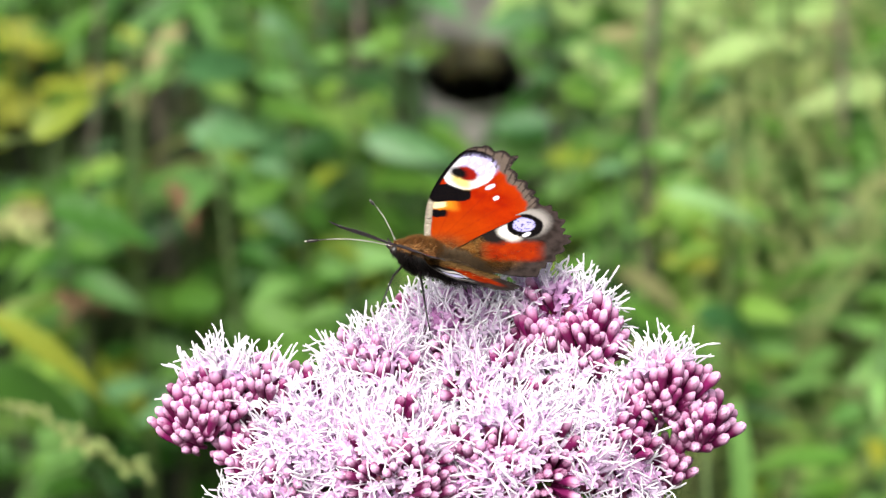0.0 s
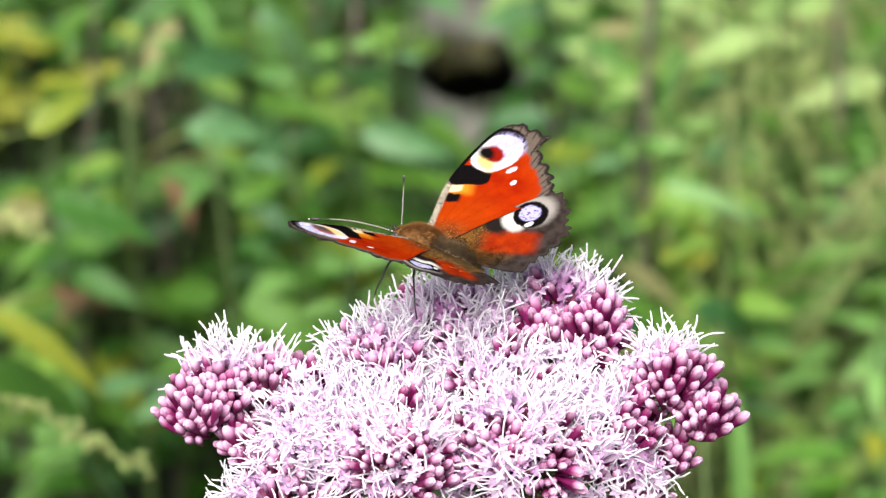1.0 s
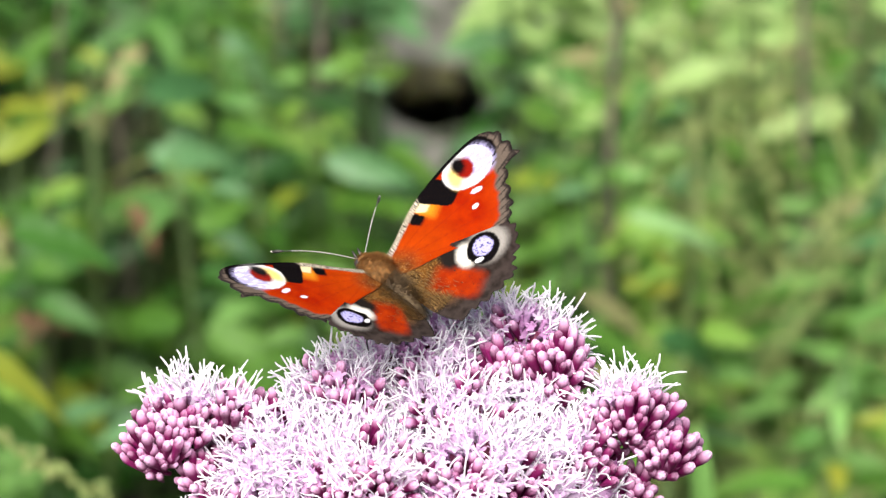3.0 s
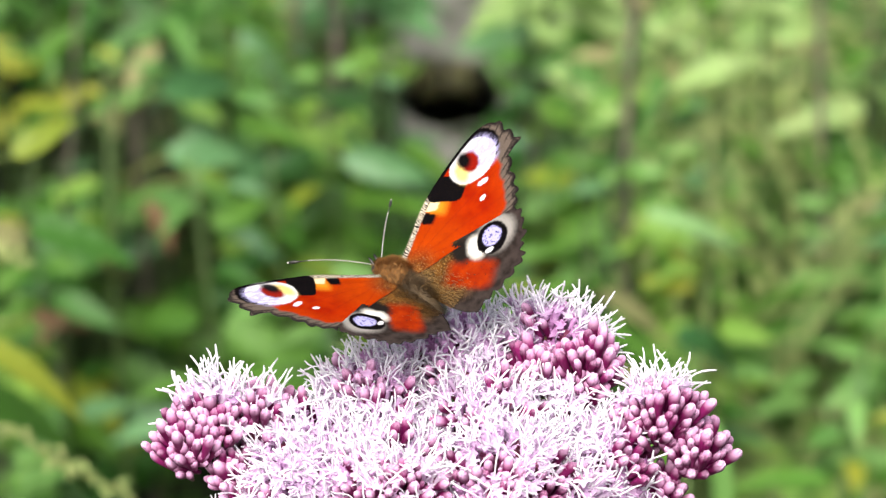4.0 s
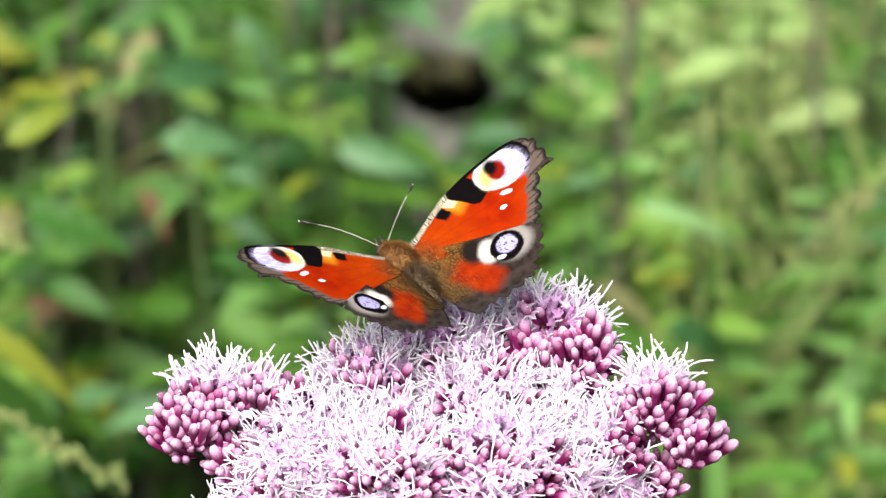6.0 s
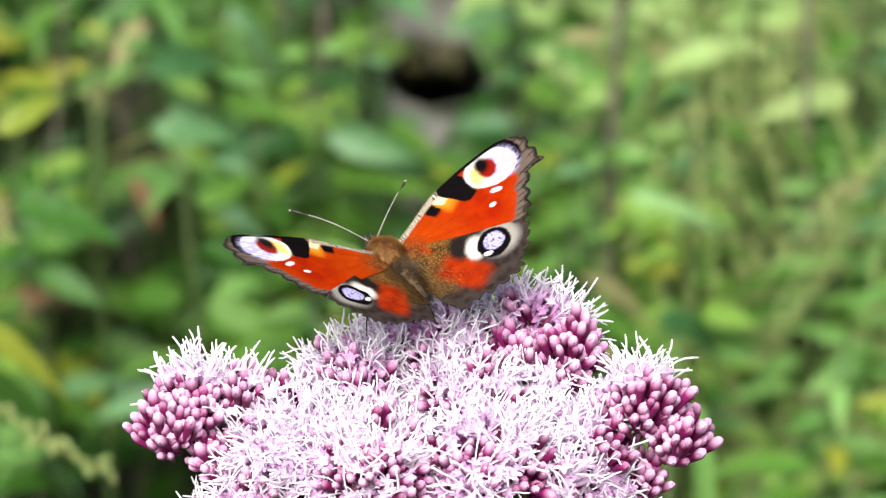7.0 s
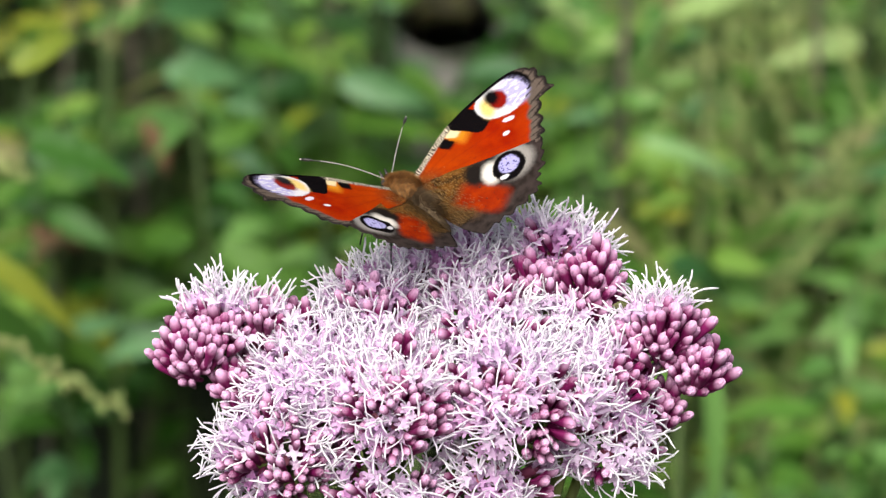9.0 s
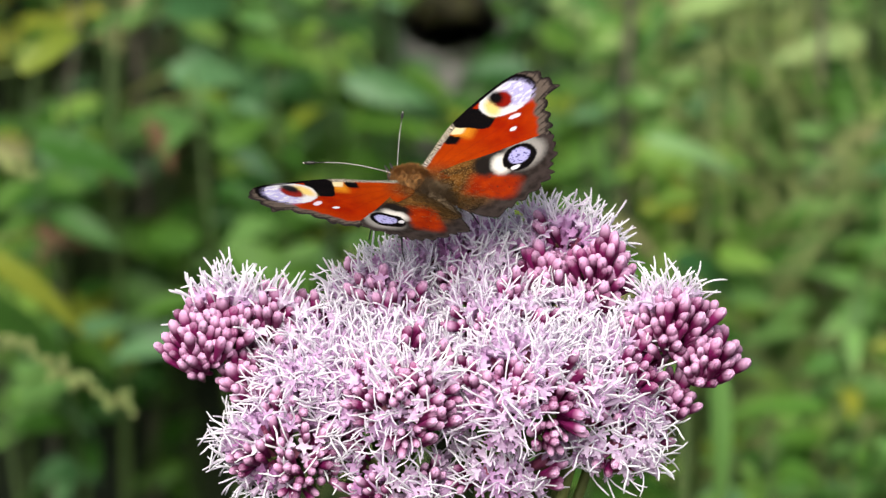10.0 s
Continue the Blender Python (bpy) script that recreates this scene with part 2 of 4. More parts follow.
# deeper corolla copy: shade under the butterfly put into the colour
M_COROLLA_SHADE = petal_material("shade_pink_corolla", (0.44, 0.16, 0.40), (0.72, 0.44, 0.70), 0.25)
M_BRACT = petal_material("bracts", (0.16, 0.015, 0.07), (0.26, 0.06, 0.10), 0.1)
M_STALK = leaf_material("stalk_green", (0.07, 0.11, 0.02), (0.15, 0.17, 0.045), 0.6, 0.05)
M_LEAF = leaf_material("leaf_green", (0.025, 0.083, 0.007), (0.074, 0.175, 0.018))
M_LEAF_BLUE = leaf_material("leaf_blue_green", (0.035, 0.112, 0.032), (0.11, 0.235, 0.092), 0.35)
M_LEAF_LIGHT = leaf_material("leaf_light_green", (0.080, 0.205, 0.026), (0.185, 0.320, 0.050), 0.5, 0.36)
# dark green leaves, and a darkened tone standing for foliage in shade
M_LEAF_DARK_SHADE = leaf_material("leaf_dark_shade_green", (0.010, 0.046, 0.005), (0.034, 0.11, 0.012), 0.5, 0.2)
M_LEAF_YELLOW = leaf_material("leaf_yellow", (0.12, 0.19, 0.016), (0.26, 0.28, 0.028))
M_STRAW = plain_material("straw", (0.16, 0.22, 0.06), (0.33, 0.37, 0.13), 200, 0.8, 0.0005)
M_WEEDSTEM = leaf_material("weed_stem", (0.02, 0.045, 0.008), (0.05, 0.085, 0.018), 0.6, 0.05)
M_LEAF_OLIVE = leaf_material("leaf_olive", (0.065, 0.17, 0.03), (0.155, 0.31, 0.075))
M_LEAF_TAN = leaf_material("leaf_tan", (0.11, 0.115, 0.04), (0.25, 0.23, 0.10), 0.7, 0.2)
M_LEAF_PALE = leaf_material("leaf_pale_green", (0.24, 0.38, 0.11), (0.38, 0.52, 0.19), 0.5, 0.42)
M_LEAF_SILVER = leaf_material("leaf_silver_green", (0.14, 0.29, 0.09), (0.26, 0.43, 0.17), 0.35, 0.3)
M_DRYSTEM = plain_material("dry_stem", (0.05, 0.043, 0.03), (0.13, 0.108, 0.075), 120, 0.8, 0.0005)
M_RUST = plain_material("withered_leaf", (0.10, 0.055, 0.025), (0.19, 0.10, 0.045), 90, 0.8, 0.0005)


# ---- ground: a slope behind the flower, with a burrow in the bank ----
def soil_material():
    """Leaf litter coloured near black to stand for shade between the weeds, with pale trodden earth round the burrow.
    """
    n = Nodes("soil", 0.95)
    p = n.coords()
    shade_litter = n.mix(n.ramp(n.noise(14, p, 5), 0.35, 0.65), (0.006, 0.011, 0.003), (0.022, 0.034, 0.009))
    # a patch of dry grass on the bank, its sunlit brightness put into the colour
    axes = n.add("SeparateXYZ")
    n.link(p, axes.inputs[0])
    grass = n.mix(n.ramp(n.noise(40, p, 5), 0.35, 0.65), (0.085, 0.14, 0.045), (0.25, 0.34, 0.13))
    side = n.math("ADD", axes.outputs["X"], n.math("MULTIPLY", n.noise(12, p, 3), 0.08))
    rise = n.math("ADD", axes.outputs["Z"], n.math("MULTIPLY", n.noise(6, p, 3), 0.20))
    across = n.math("MULTIPLY", n.ramp(side, 0.065, 0.11), n.ramp(n.math("ADD", side, n.math("MULTIPLY", n.noise(4, p, 3), 0.3)), 0.75, 0.45))
    up = n.math("MULTIPLY", n.ramp(axes.outputs["Z"], 0.80, 0.86), n.ramp(rise, 1.30, 1.10))
    shade_litter = n.mix(n.math("MULTIPLY", across, up), shade_litter, grass)
    earth = n.mix(n.ramp(n.noise(30, p, 5), 0.35, 0.65), (0.12, 0.118, 0.10), (0.28, 0.27, 0.24))
    far = n.add("Mapping")
    far.vector_type = "TEXTURE"
    far.inputs["Location"].default_value = (0.004, 1.15, 0.870)
    far.inputs["Scale"].default_value = (0.058, 0.3, 0.050)
    n.link(n.vec("ADD", p, n.scale(n.vec("SUBTRACT", n.noise(25, p, 3, True), (0.5, 0.5, 0.5)), 0.15)), far.inputs["Vector"])
    l = n.add("VectorMath", operation="LENGTH")
    n.link(far.outputs[0], l.inputs[0])
    scraps = n.math("MULTIPLY", n.ramp(n.noise(70, p, 4), 0.66, 0.50), n.ramp(n.noise(22, p, 2), 0.70, 0.54))
    c = n.mix(n.math("MULTIPLY", n.ramp(l.outputs["Value"], 1.15, 0.8), scraps), shade_litter, earth)
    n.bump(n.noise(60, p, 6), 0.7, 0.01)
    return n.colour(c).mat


HOLE = (0.0110, 0.8625)


def bank(x, y):
    """Height of the ground."""
    k = min(max((y - 1.0) / 0.4, 0), 1)
    swell = 0.02 * noise.noise((x * 6, y * 6, 0)) + 0.006 * noise.noise((x * 30, y * 30, 5))
    return 0.42 + 0.10 * min(max(y + 1, 0), 2) + 0.80 * k * k * (3 - 2 * k) + swell


def build_ground():
    def steps(lo, fine_lo, fine_hi, hi, fine):
        v, s = [], fine
        a = fine_lo
        while a > lo:
            v.append(a)
            s = min(s * 1.12, 0.02) if abs(a) < 1.6 else s * 1.5
            a -= s
        v.append(lo)
        v.reverse()
        a = fine_lo + fine
        while a < fine_hi:
            v.append(a)
            a += fine
        s = fine
        while a < hi:
            v.append(a)
            s = min(s * 1.12, 0.02) if abs(a) < 1.6 else s * 1.5
            a += s
        v.append(hi)
        return v
    xs, ys = steps(-400, -0.05, 0.08, 400, 0.0016), steps(-400, 1.09, 1.2, 900, 0.0012)
    bm = bmesh.new()
    grid = []
    for y in ys:
        row = []
        for x in xs:
            z = bank(x, y)
            px, py, pz = x, y, z
            d = math.hypot((x - HOLE[0]) / (0.0195 + 0.35 * max(min(z - HOLE[1], 0.01), -0.02)), (z - HOLE[1]) / 0.0106) * (1 + 0.3 * noise.noise((x * 60, z * 60, 3)))
            if d < 1 and 0.9 < y < 1.6:
                deep = min((1 - d) * 4, 1) ** 0.5
                px, py, pz = x + 0.004 * deep, y + 0.16 * deep, z - 0.045 * deep
            row.append(bm.verts.new((px, py, pz)))
        grid.append(row)
    for j in range(len(ys) - 1):
        for i in range(len(xs) - 1):
            f = bm.faces.new((grid[j][i], grid[j][i + 1], grid[j + 1][i + 1], grid[j + 1][i]))
            f.smooth = True
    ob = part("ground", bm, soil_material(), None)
    tagged(ob, "grey-brown earth bank with a dark burrow behind the weeds", "ground", kind="structure")


build_ground()


# ---- helpers for round, tapering and leafy shapes ----
def frame_of(way):
    w = Vector(way).normalized()
    u = w.orthogonal().normalized()
    return u, w.cross(u)


def tube(bm, points, radii, sides=5, mat=0, cap=True):
    """A round, tapering rod through the points."""
    rings = []
    for i, p in enumerate(points):
        way = Vector(points[min(i + 1, len(points) - 1)]) - Vector(points[max(i - 1, 0)])
        u, v = frame_of(way)
        if rings:
            u = (last - way.normalized() * last.dot(way.normalized())).normalized()
            v = way.normalized().cross(u)
        last = u
        rings.append([bm.verts.new(Vector(p) + (u * math.cos(a) + v * math.sin(a)) * radii[i]) for a in (2 * math.pi * k / sides for k in range(sides))])
    for a, b in zip(rings, rings[1:]):
        for k in range(sides):
            f = bm.faces.new((a[k], a[(k + 1) % sides], b[(k + 1) % sides], b[k]))
            f.smooth, f.material_index = True, mat
    if cap:
        for ring, turn in ((rings[0], True), (rings[-1], False)):
            f = bm.faces.new(list(reversed(ring)) if turn else ring)
            f.material_index = mat
    return rings


def blob(bm, centre, axis, length, profile, sides=10, mat=0, squash=1.0):
    """A body of revolution along axis; profile: radii at even steps."""
    c, w = Vector(centre), Vector(axis).normalized()
    n = len(profile)
    pts = [c + w * (length * (i / (n - 1) - 0.5)) for i in range(n)]
    rings = tube(bm, pts, profile, sides, mat)
    return rings


def upright(normal, spin):
    """A turn that takes z to the normal, spun about it."""
    return Vector(normal).to_track_quat("Z", "Y").to_matrix().to_4x4() @ Matrix.Rotation(spin, 4, "Z")


def leaf_mesh(name, length, width, droop, fold, material, teeth=9, seed=0):
    """A toothed leaf along x with a folded midrib, arching down."""
    r = random.Random(seed)
    bm = bmesh.new()
    rows = []
    n = 2 * teeth
    for i in range(n + 1):
        h = i / n
        w = width * (math.sin(math.pi * min(h * 0.93 + 0.07, 1) ** 0.75)) * 0.5
        w = max(w, 0.0004) * (1.0 if i % 2 else 0.86) * r.uniform(0.95, 1.05)
        x = length * (math.sin(h * droop) / droop if droop else h)
        z = -length * (1 - math.cos(h * droop)) / droop if droop else 0
        twist = r.uniform(-0.1, 0.1) * w
        rows.append([bm.verts.new((x - (0.12 * w if i % 2 else 0), s * w, z + abs(s) * fold * w + twist * s)) for s in (-1, -0.5, 0, 0.5, 1)])
    for a, b in zip(rows, rows[1:]):
        for k in range(4):
            f = bm.faces.new((a[k], b[k], b[k + 1], a[k + 1]))
            f.smooth = True
    me = bpy.data.meshes.new(name)
    bm.to_mesh(me)
    bm.free()
    me.materials.append(material)
    return me


# ---- the flower head ----
def bud_mesh(seed):
    """A closed floret: a fat little club with five lobes pinched together at the tip."""
    r = random.Random(seed)
    bm = bmesh.new()
    lean = r.uniform(-0.5, 0.5)
    top = r.uniform(4.9, 6.6)
    prof = [0.40, 0.52, 0.68, 0.85, 0.98, 1.02, 0.92, 0.62]
    fat = r.uniform(0.88, 1.12)
    hs = [0, 0.2, 0.4, 0.56, 0.70, 0.82, 0.92, 1.0]
    tube(bm, [Vector((lean * h * h, 0, top * h)) * MM for h in hs], [q * fat * MM for q in prof], 8)
    for k in range(5):
        a = 2 * math.pi * k / 5
        c, s = math.cos(a) * fat, math.sin(a) * fat
        tube(bm, [Vector((lean + c * 0.60, s * 0.60, top * 0.88)) * MM, Vector((lean + c * 0.48, s * 0.48, top * 0.98)) * MM, Vector((lean + c * 0.14, s * 0.14, top * 1.06)) * MM], [0.34 * MM, 0.36 * MM, 0.20 * MM], 5)
    me = bpy.data.meshes.new("bud")
    bm.to_mesh(me)
    bm.free()
    me.materials.append(M_BUD)
    return me


def tuft_mesh(seed, age):
    """One small composite head in bloom: bracts, five corollas and their long forked styles; few styles while young, long loose ones when old."""
    young, old = age == "young", age == "old"
    r = random.Random(seed)
    bm = bmesh.new()
    tube(bm, [Vector((0, 0, z)) * MM for z in (-4.5, -2.5, 0, 1.0)], [q * MM for q in (0.35, 0.8, 1.1, 0.9)], 6, 2)
    closed = r.sample(range(5), r.choice((2, 3, 3, 4) if young else (0, 0, 1, 2)))
    for k in range(5):
        a = 2 * math.pi * (k + r.uniform(-0.2, 0.2)) / 5
        lean = r.uniform(0.2, 0.75)
        way = Vector((math.cos(a) * lean, math.sin(a) * lean, 1)).normalized()
        foot = Vector((math.cos(a), math.sin(a), 0)) * 0.55
        mouth = foot + way * r.uniform(2.4, 4.2)
        wide = r.uniform(0.8, 1.15)
        tube(bm, [foot * MM, (foot + (mouth - foot) * 0.45) * MM, (foot + (mouth - foot) * 0.8) * MM, mouth * MM], [0.30 * MM, 0.42 * MM, 0.70 * wide * MM, 0.80 * wide * MM], 6, 1, True)
        u, v = frame_of(way)
        for j in range(5):
            b = 2 * math.pi * (j + 0.5) / 5
            out = u * math.cos(b) + v * math.sin(b)
            side = way.cross(out)
            root, tip = mouth + out * 0.60 * wide, mouth + out * 1.45 * wide + way * r.uniform(-0.1, 0.7)
            ps = [root + side * 0.34, root - side * 0.34, root.lerp(tip, 0.6) - side * 0.32 + way * 0.15, tip, root.lerp(tip, 0.6) + side * 0.32 + way * 0.15]
            f = bm.faces.new([bm.verts.new(q * MM) for q in ps])
            f.material_index = 1
        if k in closed:
            continue
        for fork in (-1, 1):
            c = r.uniform(0, 2 * math.pi)
            bend = (u * math.cos(c) + v * math.sin(c)) * fork
            length = r.uniform(4.2, 7.2) if old else r.uniform(3.8, 6.8)
            curl = r.uniform(0.5, 1.35) if old else r.uniform(0.15, 1.0)
            wave = frame_of(bend)[0] * r.uniform(-0.6, 0.6) * (1.5 if old else 1.0)
            pts = []
            for i in range(6):
                h = i / 5
                pts.append((mouth + way * (length * (h - 0.35 * curl * h * h) - 0.6) + bend * (length * curl * 0.62 * h ** 1.6) + wave * math.sin(h * 4.5) * 1.7) * MM)
            tube(bm, pts, [q * MM for q in (0.12, 0.14, 0.145, 0.16, 0.19, 0.12)], 4, 0)
    me = bpy.data.meshes.new("floret_tuft")
    bm.to_mesh(me)
    bm.free()
    # young tufts, mostly at the back, take the corolla tone deepened for shade
    for m in (M_STYLE, M_COROLLA_SHADE if young else M_COROLLA, M_BRACT):
        me.materials.append(m)
    return me


CORE = Vector((0, 0, 1.10))
# name, centre in millimetres from CORE, radius, share of buds, axis, widest angle from the axis
DOMES = [
    ("bud_cluster", (-41.4, -6.0, -27.2), 5.7, 1.00, (-0.6, -0.5, 0.5), 98),
    ("bud_cluster", (-37.6, -3.0, -23.6), 6.8, 0.90, (-0.15, -0.3, 1), 88),
    ("bud_cluster", (-29.6, -3.0, -23.4), 6.0, 0.92, (0.1, -0.4, 0.9), 85),
    ("bud_cluster", (-35.0, -6.0, -31.4), 4.8, 1.00, (0, -0.6, 0.4), 95),
    ("bud_cluster", (36.6, -5.0, -22.2), 7.4, 0.95, (0.1, -0.35, 0.9), 92),
    ("bud_cluster", (42.0, -6.0, -27.6), 6.4, 1.00, (0.7, -0.4, 0.5), 95),
    ("bud_cluster", (37.6, -6.0, -34.5), 4.4, 1.00, (0.75, -0.5, 0.2), 90),
    ("bud_cluster", (17.0, 2.0, -16.5), 5.4, 0.98, (0.1, -0.6, 0.7), 88),
    ("bud_cluster", (24.7, 2.0, -15.8), 6.0, 0.98, (0.5, -0.6, 0.6), 90),
    ("bud_cluster", (-12.0, 0.0, -18.9), 3.8, 1.00, (-0.1, -0.6, 0.8), 80),
    ("bud_cluster", (-8.3, -22.5, -27.5), 3.5, 0.70, (0, -0.75, 0.65), 70),
    ("bud_cluster", (9.5, -23.5, -29.6), 3.3, 0.70, (0, -0.75, 0.65), 70),
    ("bud_cluster", (24.1, -19.0, -31.2), 3.5, 0.70, (0, -0.75, 0.65), 70),
    ("floret_cluster", (21, 0, -22), 6.5, 0.05, (0.1, -0.5, 0.9), 88),
    ("floret_cluster", (19, 13, -15.9), 9.7, 0.04, (0.2, -0.1, 1), 85),
    ("floret_cluster", (4, 12, -22.5), 15.0, 0.06, (-0.1, -0.3, 1), 80),
    ("floret_cluster", (-9, 4, -25.5), 13.0, 0.08, (-0.3, -0.3, 0.9), 85),
    ("floret_cluster", (-20, -5, -32), 13.0, 0.06, (-0.3, -0.4, 0.8), 85),
    ("floret_cluster", (8, -2, -26), 12.0, 0.14, (0, -0.5, 0.9), 75),
    ("floret_cluster", (24, -7, -32), 12.5, 0.08, (0.3, -0.5, 0.9), 85),
    ("floret_cluster", (-7, -14, -34), 14.0, 0.18, (-0.1, -0.6, 0.8), 80),
    ("floret_cluster", (12, -14, -33), 14.0, 0.18, (0.1, -0.6, 0.8), 80),
    ("floret_cluster", (-25.2, -9, -44), 12.6, 0.30, (-0.5, -0.75, 0.45), 84),
    ("floret_cluster", (26, -9, -41), 12.0, 0.28, (0.4, -0.75, 0.55), 72),
    ("floret_cluster", (-7, -13, -47), 11.5, 0.36, (-0.2, -0.85, 0.45), 72),
    ("floret_cluster", (10, -13, -45), 11.5, 0.34, (0.1, -0.85, 0.5), 64),
]


def build_flower():
    head = tagged(new("wildflower"), "pale pink hemp agrimony flower head with white styles and purple buds", "flower")
    head.location = CORE
    buds = [bud_mesh(k) for k in range(5)]
    tufts = [tuft_mesh(k, "full") for k in range(9)]
    young = [tuft_mesh(20 + k, "young") for k in range(6)]
    old = [tuft_mesh(40 + k, "old") for k in range(8)]
    r = random.Random(11)
    # stem and branching stalks that carry the clusters
    bm = bmesh.new()
    tube(bm, [Vector(p) * MM for p in ((14, 40, -680), (8, 22, -400), (2, 8, -180), (0, 2, -85))], [q * MM for q in (4.0, 3.4, 2.8, 2.4)], 10)
    part("stem", bm, M_STALK, head)
    # small green bract leaves under the head
    for k, (x, y, z, turn, dip) in enumerate(((-9, -12, -57, 250, 50), (4, -14, -60, 290, 65), (16, -10, -56, 320, 45), (-20, -6, -58, 215, 55), (9, -15, -56, 265, 75))):
        ob = new("bract_leaf", leaf_mesh("bract_leaf", 13 * MM, 4.2 * MM, 0.6, 0.4, M_STALK, 6, k))
        ob.parent = head
        ob.matrix_basis = pose(x * MM, y * MM, z * MM, 0, dip, turn)
    for name, c, rad, share, axis, wide in DOMES:
        c, axis = Vector(c), Vector(axis).normalized()
        bm = bmesh.new()
        root = Vector((0, 2, -84)) if c.z > -40 else Vector((0, 2, -88))
        mid = root.lerp(c, 0.5) + Vector((c.x * 0.18, c.y * 0.18, -7))
        if abs(c.x) > 28:
            mid = Vector((c.x * 0.55, 2 + c.y * 0.4, c.z - 9))
        tube(bm, [p * MM for p in (root, mid, c)], [1.5 * MM, 1.1 * MM, 0.8 * MM], 7)
        cluster = new(name)
        cluster.parent = head
        part("stalk", bm, M_STALK, cluster)
        gap = 3.55 if share > 0.6 else (3.7 if c.z > -40 else 4.5)
        count = int(4 * math.pi * rad * rad / (gap * gap))
        twigs = bmesh.new()
        for i in range(count):
            z = 1 - 2 * (i + 0.5) / count
            a = i * 2.399963 + c.x
            n = Vector((math.cos(a) * math.sqrt(1 - z * z), math.sin(a) * math.sqrt(1 - z * z), z))
            n = (n + Vector([r.uniform(-1, 1) for _ in range(3)]) * 0.10).normalized()
            if n.angle(axis) > radians(wide):
                continue
            squash = Vector((1, 1, 0.82))
            size = (rad - 0.5) * (1 + 0.14 * noise.noise(n * 2.2 + c)) + (r.uniform(-1.8, 1.6) if share > 0.6 else r.uniform(-1.2, 1.3))
            p = c + Vector((n.x * size * squash.x, n.y * size * squash.y, n.z * size * squash.z))
            if any((p - Vector(q)).length < 0.84 * s for m, q, s, _, _, _ in DOMES if Vector(q) != c):
                continue
            loose = 0.14 if share > 0.6 else 0.34
            way = (n + Vector((0, 0, 1.1 if share > 0.6 else 0.4)) + Vector([r.uniform(-1, 1) for _ in range(3)]) * loose).normalized()
            # the tops of the bud clusters have begun to open
            here = share if c.y > -6 or share > 0.6 else 0.06 if n.z > 0.72 else max(share, 0.38)
            is_bud = r.random() < (here if n.z < 0.6 or n.y < -0.4 or share < 0.6 or share > 0.96 else share - 0.42)
            foot = p - way * 4.0
            tube(twigs, [(c + (foot - c) * 0.35 - Vector((0, 0, 1))) * MM, foot * MM], [0.45 * MM, 0.38 * MM], 4)
            if is_bud:
                u, v = frame_of(way)
                for k in range(5):
                    b = 2 * math.pi * k / 5 + r.uniform(-0.5, 0.5)
                    side = u * math.cos(b) + v * math.sin(b)
                    m = Matrix.Translation((foot + side * 1.0 - way * (r.uniform(0.3, 2.6) if share > 0.6 else r.uniform(-1.2, 1.0))) * MM) @ upright(way + side * r.uniform(0.05, 0.26), r.uniform(0, 6.28)) @ Matrix.Scale(r.uniform(0.76, 1.02) * (1.0 if share > 0.6 else 0.92), 4)
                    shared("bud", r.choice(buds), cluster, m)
            else:
                m = Matrix.Translation(foot * MM) @ upright(way, r.uniform(0, 6.28)) @ Matrix.Scale(r.uniform(0.85, 1.1) * (1.12 if share > 0.6 else 1.0), 4)
                front = c.y < -6 and n.z < 0.66
                kinds = young if r.random() < (0.4 if c.y > 3 else 0.2 if front else 0.0) else old if front else tufts
                shared("floret_tuft", r.choice(kinds), cluster, m)
        tagged(part("twig", twigs, M_STALK, cluster), kind="stuff")
    return head


build_flower()


# ---- the butterfly ----
def smooth_line(points, closed=True, steps=8):
    """A soft curve through the points."""
    n, out = len(points), []
    for i in range(n if closed else n - 1):
        p = [Vector(points[(i + k) % n] if closed else points[min(max(i + k, 0), n - 1)]) for k in (-1, 0, 1, 2)]
        for s in range(steps):
            t = s / steps
            out.append(0.5 * (2 * p[1] + (p[2] - p[0]) * t + (2 * p[0] - 5 * p[1] + 4 * p[2] - p[3]) * t * t + (3 * p[1] - p[0] - 3 * p[2] + p[3]) * t ** 3))
    return out


# leading edge, then outer edge with its hook, then inner edge: millimetres forward and outward from the hinge
FORE_LEAD = [(1.6, -0.4), (3.4, 3), (4.9, 6.2), (6.6, 10.2), (7.9, 15), (8.5, 20), (8.3, 25), (7.4, 28)]
FORE_OUTER = [(5.8, 29.5), (2.4, 29.3), (-1.0, 29.2), (-1.3, 26.6), (-3.6, 24.4), (-6.8, 22.6), (-8.9, 20.7)]
FORE_INNER = [(-10.7, 18.7), (-8.5, 13.8), (-5.4, 7.2), (-2.4, 0.6)]
HIND_LEAD = [(0.4, -0.6), (-2.5, 6), (-6.7, 12.6), (-9.9, 17.6)]
HIND_OUTER = [(-11.4, 19.4), (-13.8, 18.9), (-16.0, 16.8), (-17.4, 14.7), (-19.2, 13.5), (-19.3, 10.9), (-19.2, 7.5), (-18.6, 4.2)]
HIND_INNER = [(-18.2, 1.2), (-14, -0.4), (-8, -1.0), (-3, -1.0)]


